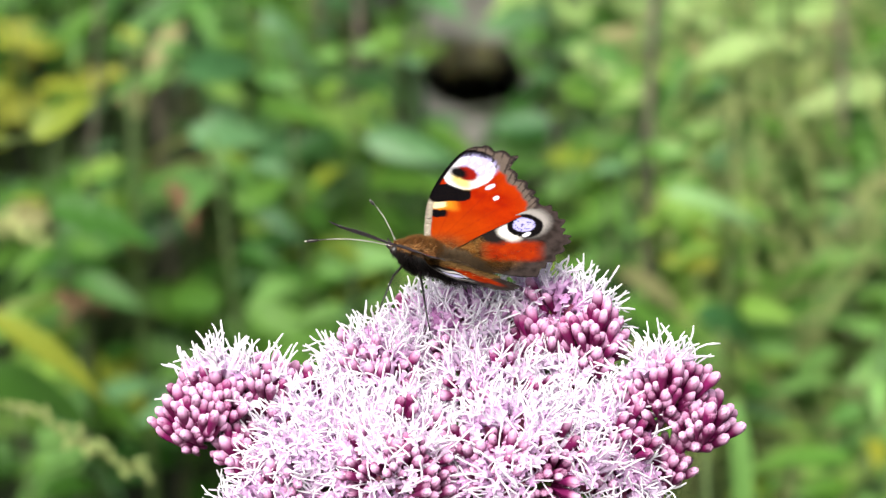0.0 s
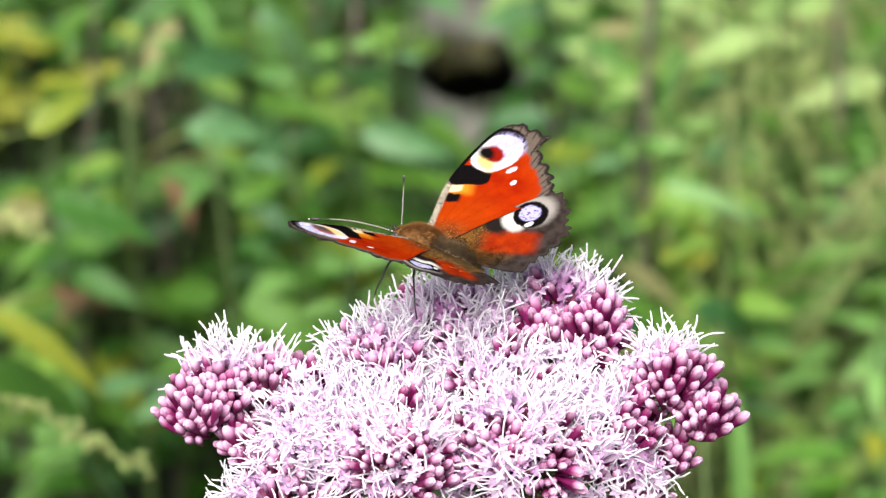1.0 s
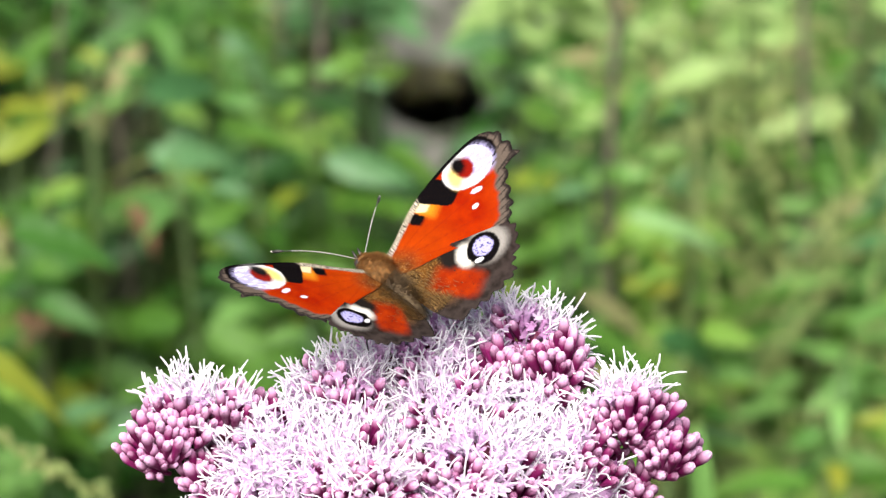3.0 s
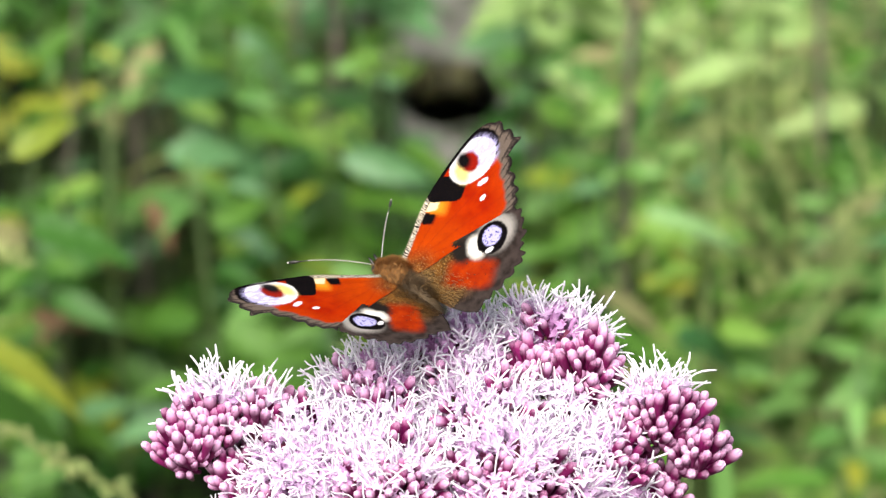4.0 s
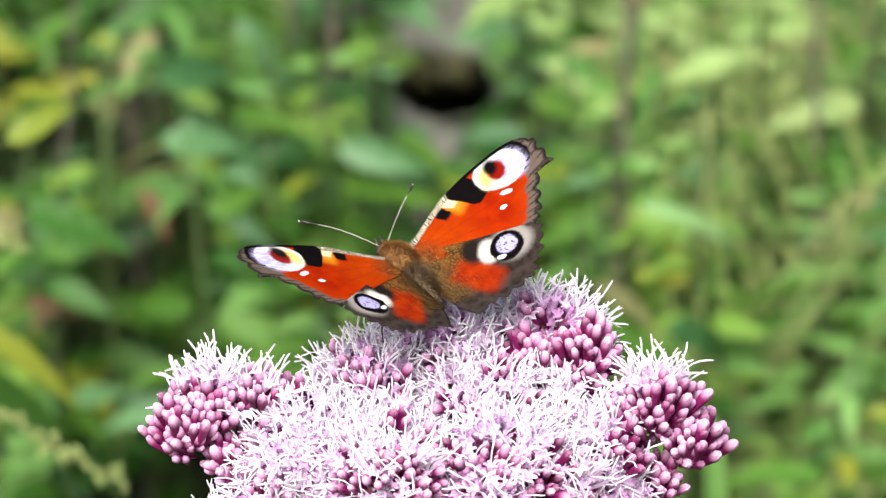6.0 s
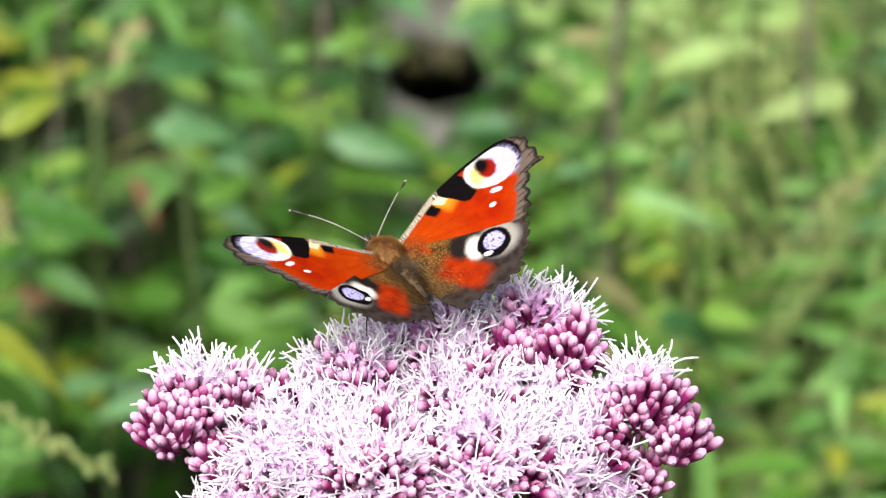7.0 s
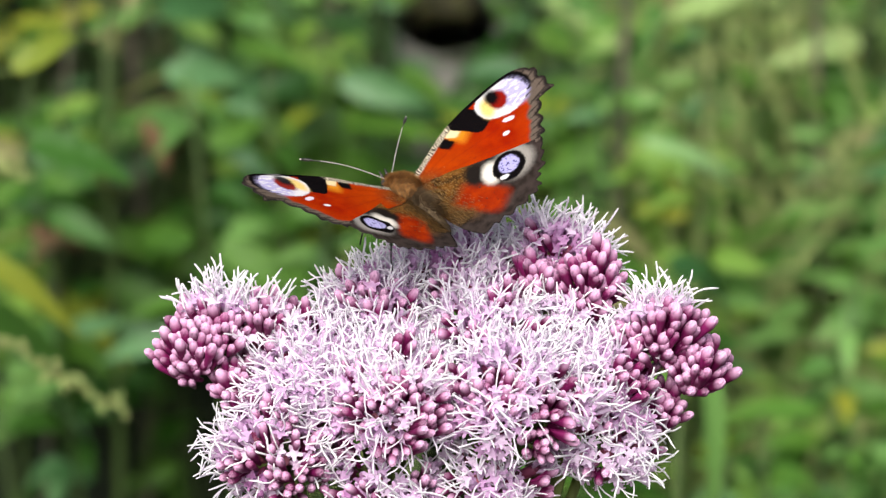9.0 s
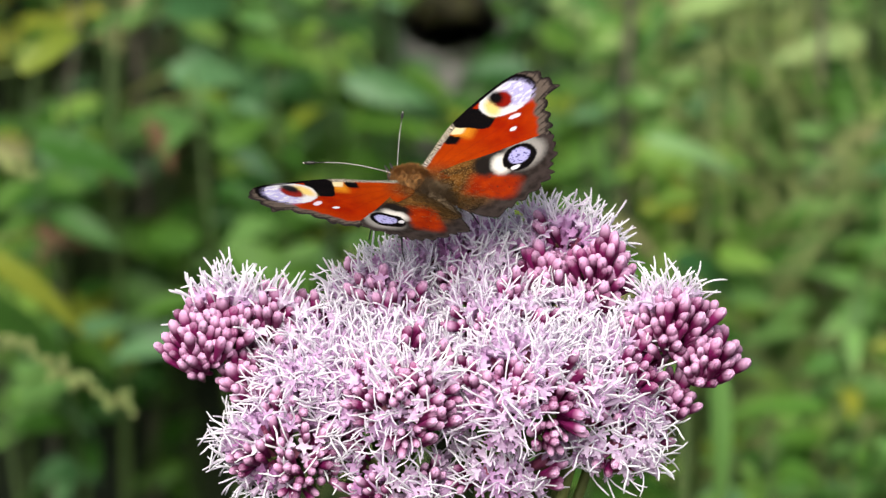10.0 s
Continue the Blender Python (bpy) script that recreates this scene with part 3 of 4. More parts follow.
def wing(name, lead, outer, inner, side, material, lift, camber, parent):
    """A thin cambered wing in its own plane, scalloped along the outer edge, coloured above and dark below."""
    line = smooth_line(lead + outer + inner)
    n_lead, n_out = len(lead) * 8, (len(lead) + len(outer)) * 8
    mid = Vector((sum(p.x for p in line) / len(line), sum(p.y for p in line) / len(line)))
    for i in range(n_lead, n_out):
        out = (line[i] - mid).normalized()
        line[i] = line[i] + out * (1.25 * (0.75 + 0.5 * noise.noise((i * 0.11, 4, 0))) * abs(math.sin((i - n_lead) * math.pi / 6.5 + 1.1 * noise.noise((i * 0.13, 0, 0)))) ** 1.5 - (0.05 if name == "forewing" else 0.4) + 0.16 * noise.noise((i * 0.9, 0, 2)))
    front, border = line[:n_lead], line[n_lead - 6:n_out + 2]
    box = [(min(p[k] for p in line), max(p[k] for p in line)) for k in (0, 1)]
    inside = []
    step = 0.55
    for i in range(int((box[0][1] - box[0][0]) / step) + 1):
        for j in range(int((box[1][1] - box[1][0]) / step) + 1):
            q = Vector((box[0][0] + i * step + 0.13, box[1][0] + (j + 0.5 * (i % 2)) * step))
            if min((q - p).length for p in line) > 0.3:
                inside.append(q)
    from_mathutils = triangulate(line + inside, len(line))
    verts, faces = from_mathutils

    def height(q):
        fold = 0.10 * math.sin(math.atan2(q.x + 1, max(q.y, 0.1) + 2) * 26)
        return lift + camber * math.sin(min(max(q.y / 28, 0), 1) * math.pi) + fold * min(q.y / 8, 1)
    bm = bmesh.new()
    uv = bm.loops.layers.uv.new("edges")
    top = [bm.verts.new((q.x * MM, side * q.y * MM, height(q) * MM)) for q in verts]
    low = [bm.verts.new((q.x * MM, side * q.y * MM, (height(q) - 0.10) * MM)) for q in verts]
    edge = [(min((q - b).length for b in border), min((q - f).length for f in front)) for q in verts]
    for f in faces:
        order = f if side > 0 else f[::-1]
        for layer, idx, m in ((top, order, 0), (low, order[::-1], 1)):
            face = bm.faces.new([layer[k] for k in idx])
            face.smooth, face.material_index = True, m
            for loop, k in zip(face.loops, idx):
                loop[uv].uv = edge[k]
    n = len(line)
    for k in range(n):
        a, b = (k, (k + 1) % n)
        try:
            face = bm.faces.new((low[a], low[b], top[b], top[a]))
            face.material_index = 1
        except ValueError:
            pass
    return part(name, bm, [material, M_UNDER], parent)


def triangulate(points, n):
    from_lib = delaunay_2d_cdt([Vector((p.x, p.y)) for p in points], [(k, (k + 1) % n) for k in range(n)], [], 1, 1e-5)
    verts, faces = from_lib[0], from_lib[2]
    out = []
    for f in faces:
        a, b, c = (verts[k] for k in f)
        out.append(list(f) if (b - a).x * (c - a).y - (b - a).y * (c - a).x > 0 else list(f)[::-1])
    return verts, out


def fur(bm, centre, half, count, length, r, mat=0):
    """Short hairs lying back over an egg-shaped body."""
    for _ in range(count):
        n = Vector((r.gauss(0, 1), r.gauss(0, 1), r.gauss(0, 1))).normalized()
        p = Vector(centre) + Vector((n.x * half[0], n.y * half[1], n.z * half[2]))
        way = (n + Vector((-0.9, r.uniform(-0.3, 0.3), r.uniform(-0.2, 0.2)))).normalized()
        s = way.orthogonal().normalized() * 0.05
        q = p + way * length * r.uniform(0.6, 1.2)
        f = bm.faces.new([bm.verts.new(v * MM) for v in (p + s, p - s, q)])
        f.material_index = 1 if n.z < 0.2 else 0


def dark_below(bm):
    """The underparts are black."""
    bm.normal_update()
    for f in bm.faces:
        f.material_index = 1 if f.normal.z < 0.2 else 0


def build_butterfly():
    thing = tagged(new("butterfly"), "rusty red peacock butterfly with eyespots resting on the flower", "butterfly")
    r = random.Random(5)
    feelers = []
    bm = bmesh.new()
    blob(bm, Vector((1.2, 0, -0.1)) * MM, (1, 0, 0.05), 8.8 * MM, [q * MM for q in (0.9, 2.1, 2.8, 3.0, 2.7, 2.0, 0.9)], 14)
    dark_below(bm)
    fur(bm, (1.2, 0, -0.1), (4.3, 2.9, 2.9), 7000, 1.2, r)
    part("thorax", bm, [M_FUR, M_DARK], thing, "thorax covered in golden-brown fur")
    bm = bmesh.new()
    n = 15
    pts, rad = [], []
    for i in range(n):
        h = i / (n - 1)
        pts.append(Vector((-2.0 - 10.2 * h, 0, -0.5 - 0.3 * h)) * MM)
        rad.append((1.9 * (1 - h) ** 0.5 + 0.35 - 0.12 * (i % 2)) * MM)
    tube(bm, pts, rad, 12)
    dark_below(bm)
    fur(bm, (-5.4, 0, -0.3), (6.0, 2.3, 1.9), 6500, 1.9, r)
    part("abdomen", bm, [M_ABDOMEN, M_DARK], thing, "dark grey-brown abdomen")
    bm = bmesh.new()
    blob(bm, Vector((5.8, 0, -0.3)) * MM, (1, 0, -0.1), 2.6 * MM, [q * MM for q in (0.6, 1.3, 1.45, 1.2, 0.5)], 12)
    dark_below(bm)
    fur(bm, (5.8, 0, -0.2), (1.3, 1.3, 1.3), 600, 0.9, r)
    head = part("head", bm, [M_FUR, M_DARK], thing)
    for s in (1, -1):
        bm = bmesh.new()
        blob(bm, Vector((6.1, s * 1.15, -0.1)) * MM, (0, s, 0.1), 1.2 * MM, [q * MM for q in (0.5, 0.78, 0.8, 0.6, 0.2)], 12)
        part("eye", bm, M_DARK, head)
        bm = bmesh.new()
        tube(bm, [Vector(p) * MM for p in ((6.5, s * 0.4, -0.4), (7.6, s * 0.5, 0.0), (8.4, s * 0.55, 0.9))], [q * MM for q in (0.3, 0.32, 0.12)], 6)
        part("palp", bm, M_DARK, head)
        # antenna, ringed, with a dark club and a pale tip
        bm = bmesh.new()
        a, b = Vector((6.5, s * 0.6, 0.3)), Vector((17.1, s * 10.9, 2.4))
        base, a, b = a, Vector((0, 0, 0)), b - a
        pts = [a.lerp(b, h) + Vector((0, 0, 0.9 * math.sin(h * math.pi))) for h in (k / 60 for k in range(53))]
        tube(bm, [p * MM for p in pts], [0.085 * MM] * 53, 5)
        for k, f in enumerate(bm.faces):
            f.material_index = 1 if (k // 5) % 2 and k // 5 < 46 else 0
        antenna = part("antenna", bm, [M_DARK, M_PALE], thing)
        antenna.location = base * MM
        feelers.append((antenna, s, base * MM))
        bm = bmesh.new()
        club = [a.lerp(b, h) + Vector((0, 0, 0.9 * math.sin(min(h, 1) * math.pi))) for h in (0.86, 0.9, 0.95, 1.0)]
        tube(bm, [p * MM for p in club], [q * MM for q in (0.11, 0.24, 0.29, 0.2)], 8)
        tube(bm, [club[-1] * MM, (club[-1] + (b - a).normalized() * 0.35) * MM], [0.2 * MM, 0.08 * MM], 8, 1)
        part("club", bm, [M_DARK, M_PALE], antenna)
        # walking legs
        for foot, hip in (((4.0, s * 8.5, -8.5), (3.4, s * 1.2, -1.2)), ((-5.5, s * 8.0, -9.0), (1.2, s * 1.2, -1.4))):
            bm = bmesh.new()
            hip, foot = Vector(hip), Vector(foot)
            knee = hip.lerp(foot, 0.45) + Vector((0, s * 1.0, 1.8))
            heel = knee.lerp(foot, 0.72) + Vector((0, s * 0.3, 0.2))
            tube(bm, [q * MM for q in (hip, knee, heel, foot)], [q * MM for q in (0.30, 0.2, 0.14, 0.10)], 6)
            part("leg", bm, M_DARK, thing)
    wings = []
    for s in (1, -1):
        # long golden hairs over the roots of the hindwing
        wings.append((wing("forewing", FORE_LEAD, FORE_OUTER, FORE_INNER, s, M_FORE, 0.25, -0.28, thing), s, True))
        hind = wing("hindwing", HIND_LEAD, HIND_OUTER, HIND_INNER, s, M_HIND, 0.0, -0.7, thing)
        bm = bmesh.new()
        for _ in range(2000):
            x, y = -r.uniform(0.5, 13.5), abs(r.gauss(0, 1.9))
            y += 0.18 * max(0, -x - 3) * r.random()
            p = Vector((x, s * (y - 0.9), 0.15 - 0.7 * math.sin(min(y / 28, 1) * math.pi)))
            way = Vector((-1, s * r.uniform(-0.15, 0.45), r.uniform(0.08, 0.4))).normalized()
            side = way.orthogonal().normalized() * 0.045
            bm.faces.new([bm.verts.new(q * MM) for q in (p + side, p - side, p + way * r.uniform(0.5, 1.3))])
        part("hair", bm, M_GOLD, hind, "golden-brown hair")
        wings.append((hind, s, False))
    return thing, wings, feelers


def hair_material():
    n = Nodes("golden_hair", 0.6)
    pick = n.add("NewGeometry").outputs["Random Per Island"]
    c = n.mix(n.ramp(pick, 0.3, 1.0), (0.08, 0.040, 0.012), (0.42, 0.25, 0.078))
    return n.colour(c).mat


M_GOLD = hair_material()
M_PALE = plain_material("pale_rings", (0.45, 0.42, 0.36), (0.7, 0.66, 0.58), 2000, 0.6, 0.00005)
BUTTERFLY, WINGS, FEELERS = build_butterfly()


# ---- the weeds behind ----
LEAVES = {}
for key, mat in (("green", M_LEAF), ("blue", M_LEAF_BLUE), ("light", M_LEAF_LIGHT), ("yellow", M_LEAF_YELLOW), ("dark", M_LEAF_DARK_SHADE), ("pale", M_LEAF_PALE), ("olive", M_LEAF_OLIVE), ("tan", M_LEAF_TAN), ("rust", M_RUST)):
    LEAVES[key] = [leaf_mesh("leaf", l * MM, w * MM, d, f, mat, 9, k) for k, (l, w, d, f) in enumerate(((66, 25, 0.6, 0.25), (54, 21, 0.35, 0.35), (82, 26, 0.8, 0.2), (46, 19, 0.5, 0.4)))]


# Leaf tones by place in the camera's view, brightness included, in patches about a thumb wide, top row first:
# g green, d dark green and shaded spots, b blue-green, l light and p pale for bright spots, y yellowing, o olive, t dry
# tan, r withered; e bare earth, . leafless gap to the blackened ground
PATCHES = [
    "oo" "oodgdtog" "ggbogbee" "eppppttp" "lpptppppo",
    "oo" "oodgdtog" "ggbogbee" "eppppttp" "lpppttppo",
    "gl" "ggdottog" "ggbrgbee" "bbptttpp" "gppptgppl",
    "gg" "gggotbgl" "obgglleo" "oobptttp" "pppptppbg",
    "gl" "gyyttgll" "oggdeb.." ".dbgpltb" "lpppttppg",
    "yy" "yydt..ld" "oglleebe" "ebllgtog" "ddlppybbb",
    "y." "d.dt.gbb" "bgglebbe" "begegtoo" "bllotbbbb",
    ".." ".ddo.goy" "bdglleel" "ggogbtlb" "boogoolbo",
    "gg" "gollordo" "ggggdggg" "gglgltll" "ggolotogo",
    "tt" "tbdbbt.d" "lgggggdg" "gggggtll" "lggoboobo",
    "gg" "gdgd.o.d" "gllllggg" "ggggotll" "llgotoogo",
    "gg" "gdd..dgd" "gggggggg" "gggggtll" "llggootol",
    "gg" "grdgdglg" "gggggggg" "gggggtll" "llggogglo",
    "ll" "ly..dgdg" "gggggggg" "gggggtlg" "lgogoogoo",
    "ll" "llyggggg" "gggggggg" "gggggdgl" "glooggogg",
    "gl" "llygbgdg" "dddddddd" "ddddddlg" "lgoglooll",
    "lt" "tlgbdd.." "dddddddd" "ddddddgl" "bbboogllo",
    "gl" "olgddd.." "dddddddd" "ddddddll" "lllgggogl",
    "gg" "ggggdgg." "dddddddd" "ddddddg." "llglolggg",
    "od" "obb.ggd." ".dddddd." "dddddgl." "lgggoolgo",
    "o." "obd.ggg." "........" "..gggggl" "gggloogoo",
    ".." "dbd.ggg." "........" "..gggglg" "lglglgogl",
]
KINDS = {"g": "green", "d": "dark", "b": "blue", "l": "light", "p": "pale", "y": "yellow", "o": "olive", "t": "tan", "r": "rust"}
# kept clear in the camera's view of the burrow's mouth: sideways, height and half sizes at the bank
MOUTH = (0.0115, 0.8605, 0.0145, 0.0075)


def view_on_bank(p):
    """Where a point falls on the bank when projected from the camera's standpoint."""
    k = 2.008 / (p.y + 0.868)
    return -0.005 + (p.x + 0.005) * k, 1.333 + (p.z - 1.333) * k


# patch code at the point's place in the camera's view
def patch_in_view(p):
    x, z = view_on_bank(p)
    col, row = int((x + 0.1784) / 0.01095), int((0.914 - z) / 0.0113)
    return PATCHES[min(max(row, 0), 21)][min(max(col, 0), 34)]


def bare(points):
    """True for a leaf that would hide the burrow, bare earth or a gap from the camera."""
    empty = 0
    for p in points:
        x, z = view_on_bank(p)
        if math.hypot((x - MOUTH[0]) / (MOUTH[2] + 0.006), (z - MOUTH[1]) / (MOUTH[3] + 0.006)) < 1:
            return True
        here = patch_in_view(p)
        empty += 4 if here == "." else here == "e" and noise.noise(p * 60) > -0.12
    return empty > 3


def weed(x, y, top, foot, seed, seeds_hang=False, size=1.0, sway=0.16, tip=0):
    """A nettle-like weed: upright stem, crossed pairs of toothed leaves, some with hanging seed strings."""
    r = random.Random(seed)
    thing = tagged(new("weed"), "green nettle-like weed with toothed leaves" + (" and straw-coloured seed strings" if seeds_hang else ""), "weed", "weeds behind the flower")
    thing.location = (x, y, foot)
    thing.rotation_euler = (radians(tip), 0, 0)
    out_of_bank = Matrix.Rotation(radians(tip), 4, "X")
    height = top - foot
    lean = Vector((r.uniform(-sway, sway), r.uniform(-0.08, 0.04), 1))
    # stems that would cross the burrow's mouth in the camera's view lean away or shorten
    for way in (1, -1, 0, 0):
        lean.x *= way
        line = [view_on_bank(thing.location + out_of_bank @ (lean * (height * h / 12))) for h in range(13)]
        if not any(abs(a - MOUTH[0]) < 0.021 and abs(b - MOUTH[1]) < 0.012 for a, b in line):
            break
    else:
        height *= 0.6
    bm = bmesh.new()
    tube(bm, [lean * (height * h) for h in (0, 0.35, 0.7, 1)], [q * MM for q in (1.3, 1.2, 1.0, 0.6)], 6)
    part("stem", bm, M_WEEDSTEM, thing)
    z, turn = height - 0.005, r.uniform(0, 360)
    strings = bmesh.new()
    k = 0
    while z > height - 0.22 and z > 0.02:
        grown = min(0.45 + 0.17 * k, 1.0)
        for half in (0, 180):
            a = turn + half + r.uniform(-18, 18)
            tilt = r.uniform(-20, 20)
            # most leaves spread sideways along the bank, tilted so that their faces turn to the camera
            if r.random() < 0.7:
                a = half + r.gauss(0, 32)
                tilt = r.uniform(15, 60) * (-1 if half else 1)
            m = Matrix.Translation(lean * z) @ Matrix.Rotation(radians(a), 4, "Z") @ Matrix.Rotation(radians(r.uniform(-25, 30)), 4, "Y") @ Matrix.Rotation(radians(tilt), 4, "X") @ Matrix.Translation((0.006 * grown, 0, 0)) @ Matrix.Scale(size * grown * r.uniform(0.7, 1.15), 4)
            form = r.randrange(4)
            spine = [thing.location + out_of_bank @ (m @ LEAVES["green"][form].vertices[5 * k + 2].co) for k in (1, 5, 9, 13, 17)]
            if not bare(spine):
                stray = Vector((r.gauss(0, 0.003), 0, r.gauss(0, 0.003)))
                kind = patch_in_view(spine[2] + stray)
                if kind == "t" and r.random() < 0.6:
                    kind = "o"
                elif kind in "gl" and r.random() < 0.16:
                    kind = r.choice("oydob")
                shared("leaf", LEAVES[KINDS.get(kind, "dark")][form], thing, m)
        if seeds_hang:
            for _ in range(3):
                a = r.uniform(0, 2 * math.pi)
                out = Vector((math.cos(a), math.sin(a), 0))
                length = r.uniform(0.03, 0.075)
                line = [lean * z + out * (length * 0.9 * h) + Vector((0, 0, 0.010 * h - length * h * h)) for h in (q / 8 for q in range(9))]
                tube(strings, line, [0.3 * MM] * 9, 4)
                for i in range(22):
                    p = line[r.randrange(2, 9)].lerp(line[r.randrange(2, 9)], r.random() * 0.3) + Vector([r.uniform(-1, 1) for _ in range(3)]) * 0.0020
                    blob(strings, p, (0, 0, 1), 0.0017, [0.0002, 0.0007, 0.0007, 0.0002], 5)
        z -= r.uniform(0.013, 0.020) * (0.4 + 0.6 * size)
        turn += 90 + r.uniform(-15, 15)
        k += 1
    if seeds_hang:
        tagged(part("seed_tassel", strings, M_STRAW, thing, "straw-coloured seed strings"), kind="stuff")
    return thing


def plants():
    r = random.Random(21)
    n = 0
    for y, count, half, top in ((1.22, 68, 0.27, 1.12), (1.16, 72, 0.26, 1.03), (1.10, 36, 0.26, 0.945), (1.04, 22, 0.25, 0.92), (0.98, 20, 0.24, 0.905), (0.90, 19, 0.23, 0.895), (0.80, 15, 0.21, 0.875), (0.70, 11, 0.19, 0.855)):
        for i in range(count):
            x = -half + 2 * half * (i + 0.5) / count + r.uniform(-0.012, 0.012)
            yy = y + r.uniform(-0.035, 0.035)
            t = top + r.uniform(-0.035, 0.035)
            if y > 1.12:
                # low weeds on the slope itself
                t = bank(x, yy) + r.uniform(0.07, 0.13)
                if abs(x - 0.013) < 0.022:
                    continue
            # weeds stay under the camera's sight line to the burrow; thinned on the left for dark gaps
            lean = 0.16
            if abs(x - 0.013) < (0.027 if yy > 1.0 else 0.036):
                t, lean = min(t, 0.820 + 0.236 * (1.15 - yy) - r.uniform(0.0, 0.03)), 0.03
            elif x < -0.05 and y < 1.0 and r.random() < 0.6:
                continue
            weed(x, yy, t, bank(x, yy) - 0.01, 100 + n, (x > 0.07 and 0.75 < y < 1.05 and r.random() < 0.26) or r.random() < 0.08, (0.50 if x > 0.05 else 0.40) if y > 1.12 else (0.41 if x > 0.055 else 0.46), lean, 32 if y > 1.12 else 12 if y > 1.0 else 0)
            n += 1
    # small weeds close round the burrow, filling spots that look bare from the camera
    for k, (x, y) in enumerate(((-0.022, 1.15), (-0.030, 1.11), (-0.038, 1.17), (-0.024, 1.19), (-0.014, 1.21), (0.046, 1.14), (0.052, 1.18), (0.040, 1.20), (0.060, 1.12))):
        weed(x, y, bank(x, y) + 0.085 + 0.01 * (k % 3), bank(x, y) - 0.01, 900 + k, False, 0.55, 0.08, 25)


plants()


def leafy(label, x, y, leaves, droop=0.7):
    """A weed whose larger leaves are set one by one: height, reach to the side and to the front, turn, dip, tilt, length, width, look."""
    thing = tagged(new("weed"), label, "weed", "weeds behind the flower")
    foot = bank(x, y) - 0.01
    thing.location = (x, y, foot)
    top = max(q[0] for q in leaves) - foot + 0.01
    bm = bmesh.new()
    tube(bm, [Vector((0.004 * math.sin(h * 5), 0, top * h)) for h in (0, 0.25, 0.5, 0.75, 1)], [q * MM for q in (2.4, 2.2, 1.9, 1.6, 1.0)], 6)
    part("stem", bm, M_WEEDSTEM, thing)
    for k, (z, dx, dy, yaw, dip, tilt, length, width, mat) in enumerate(leaves):
        ob = new("leaf", leaf_mesh("leaf", length * MM, width * MM, droop, 0.25, mat, 10, k))
        ob.parent = thing
        ob.matrix_basis = pose(dx, dy, z - foot, tilt, dip, yaw)
        bm = bmesh.new()
        tube(bm, [(0, 0, z - foot - 0.012), (dx * 0.6, dy * 0.6, z - foot - 0.004), (dx, dy, z - foot)], [0.9 * MM, 0.7 * MM, 0.6 * MM], 5)
        part("leaf_stalk", bm, M_STALK, thing)


leafy("weed with large yellowing leaves beside the flower", -0.1546, 0.64, [
    (0.911, 0.022, -0.01, -6, 26, 40, 46, 9, M_LEAF_YELLOW),
    (0.965, 0.036, -0.01, 15, -35, 50, 23, 9, M_LEAF_YELLOW),
    (0.941, 0.040, 0.0, -15, 5, 35, 34, 13, M_LEAF_DARK_SHADE),
    (0.890, 0.016, 0.0, 5, 15, 40, 44, 16, M_LEAF),
])
leafy("weed with pale arching leaves", 0.065, 0.85, [
    (0.892, 0.010, 0.0, -6, 8, 50, 46, 6.5, M_LEAF_SILVER),
    (0.852, 0.020, -0.01, 20, 15, 40, 44, 15, M_LEAF_BLUE),
], 1.3)
leafy("weed with broad blue-green leaves and a withered one", -0.106, 0.95, [
    (0.889, 0.018, -0.01, 0, -5, 50, 30, 13, M_LEAF_BLUE),
    (0.852, -0.006, -0.01, 178, 5, -40, 42, 20, M_LEAF_DARK_SHADE),
    (0.912, 0.016, -0.01, 25, -5, 60, 36, 14, M_LEAF_BLUE),
    (0.872, 0.010, -0.01, -20, 50, 30, 22, 8, M_RUST),
    (0.884, 0.030, -0.02, -10, 35, 40, 20, 9, M_LEAF_OLIVE),
    (0.834, -0.016, -0.02, 190, 30, -30, 20, 8, M_RUST),
])
leafy("weed with bright yellow-green leaves", 0.125, 0.98, [
    (0.925, 0.0, -0.01, 10, -15, 60, 34, 10, M_LEAF_PALE),
    (0.915, -0.012, -0.01, 175, 10, -45, 32, 12, M_LEAF_PALE),
    (0.885, 0.010, -0.01, -10, 10, 40, 46, 26, M_LEAF),
])
leafy("weed with a small withered rusty leaf", -0.158, 0.70, [
    (0.8976, 0.0401, 0.0, 10, 15, 50, 8, 6, M_RUST),
])
leafy("weed with a long pale upright leaf", 0.078, 0.575, [
    (0.902, 0.004, 0.0, -60, 72, 10, 60, 7, M_LEAF_OLIVE),
])


def burrow_straw():
    """Withered grass that hangs over the upper lip of the burrow."""
    r = random.Random(77)
    thing = tagged(new("dry_grass"), "withered yellow-brown grass hanging over the burrow", "grass")
    x0, lip = HOLE[0], HOLE[1] + 0.0105
    y0 = 1.0
    while bank(x0, y0) < lip:
        y0 += 0.001
    thing.location = (x0, y0, lip)
    for i in range(26):
        x = r.uniform(-0.015, 0.009)
        drop = r.uniform(0.005, 0.0115) * (1.0 if x < 0.003 else 0.75)
        swing = r.uniform(-0.006, 0.006)
        bm = bmesh.new()
        tube(bm, [Vector((x, 0.006, 0.0)), Vector((x + swing * 0.3, -0.007, 0.0025)), Vector((x + swing * 0.7, -0.013, -0.45 * drop)), Vector((x + swing, -0.015, -drop))],
             [q * MM for q in (0.30, 0.42, 0.34, 0.10)], 4)
        part("grass_blade", bm, M_LEAF_TAN if i % 3 else M_DRYSTEM, thing)


burrow_straw()


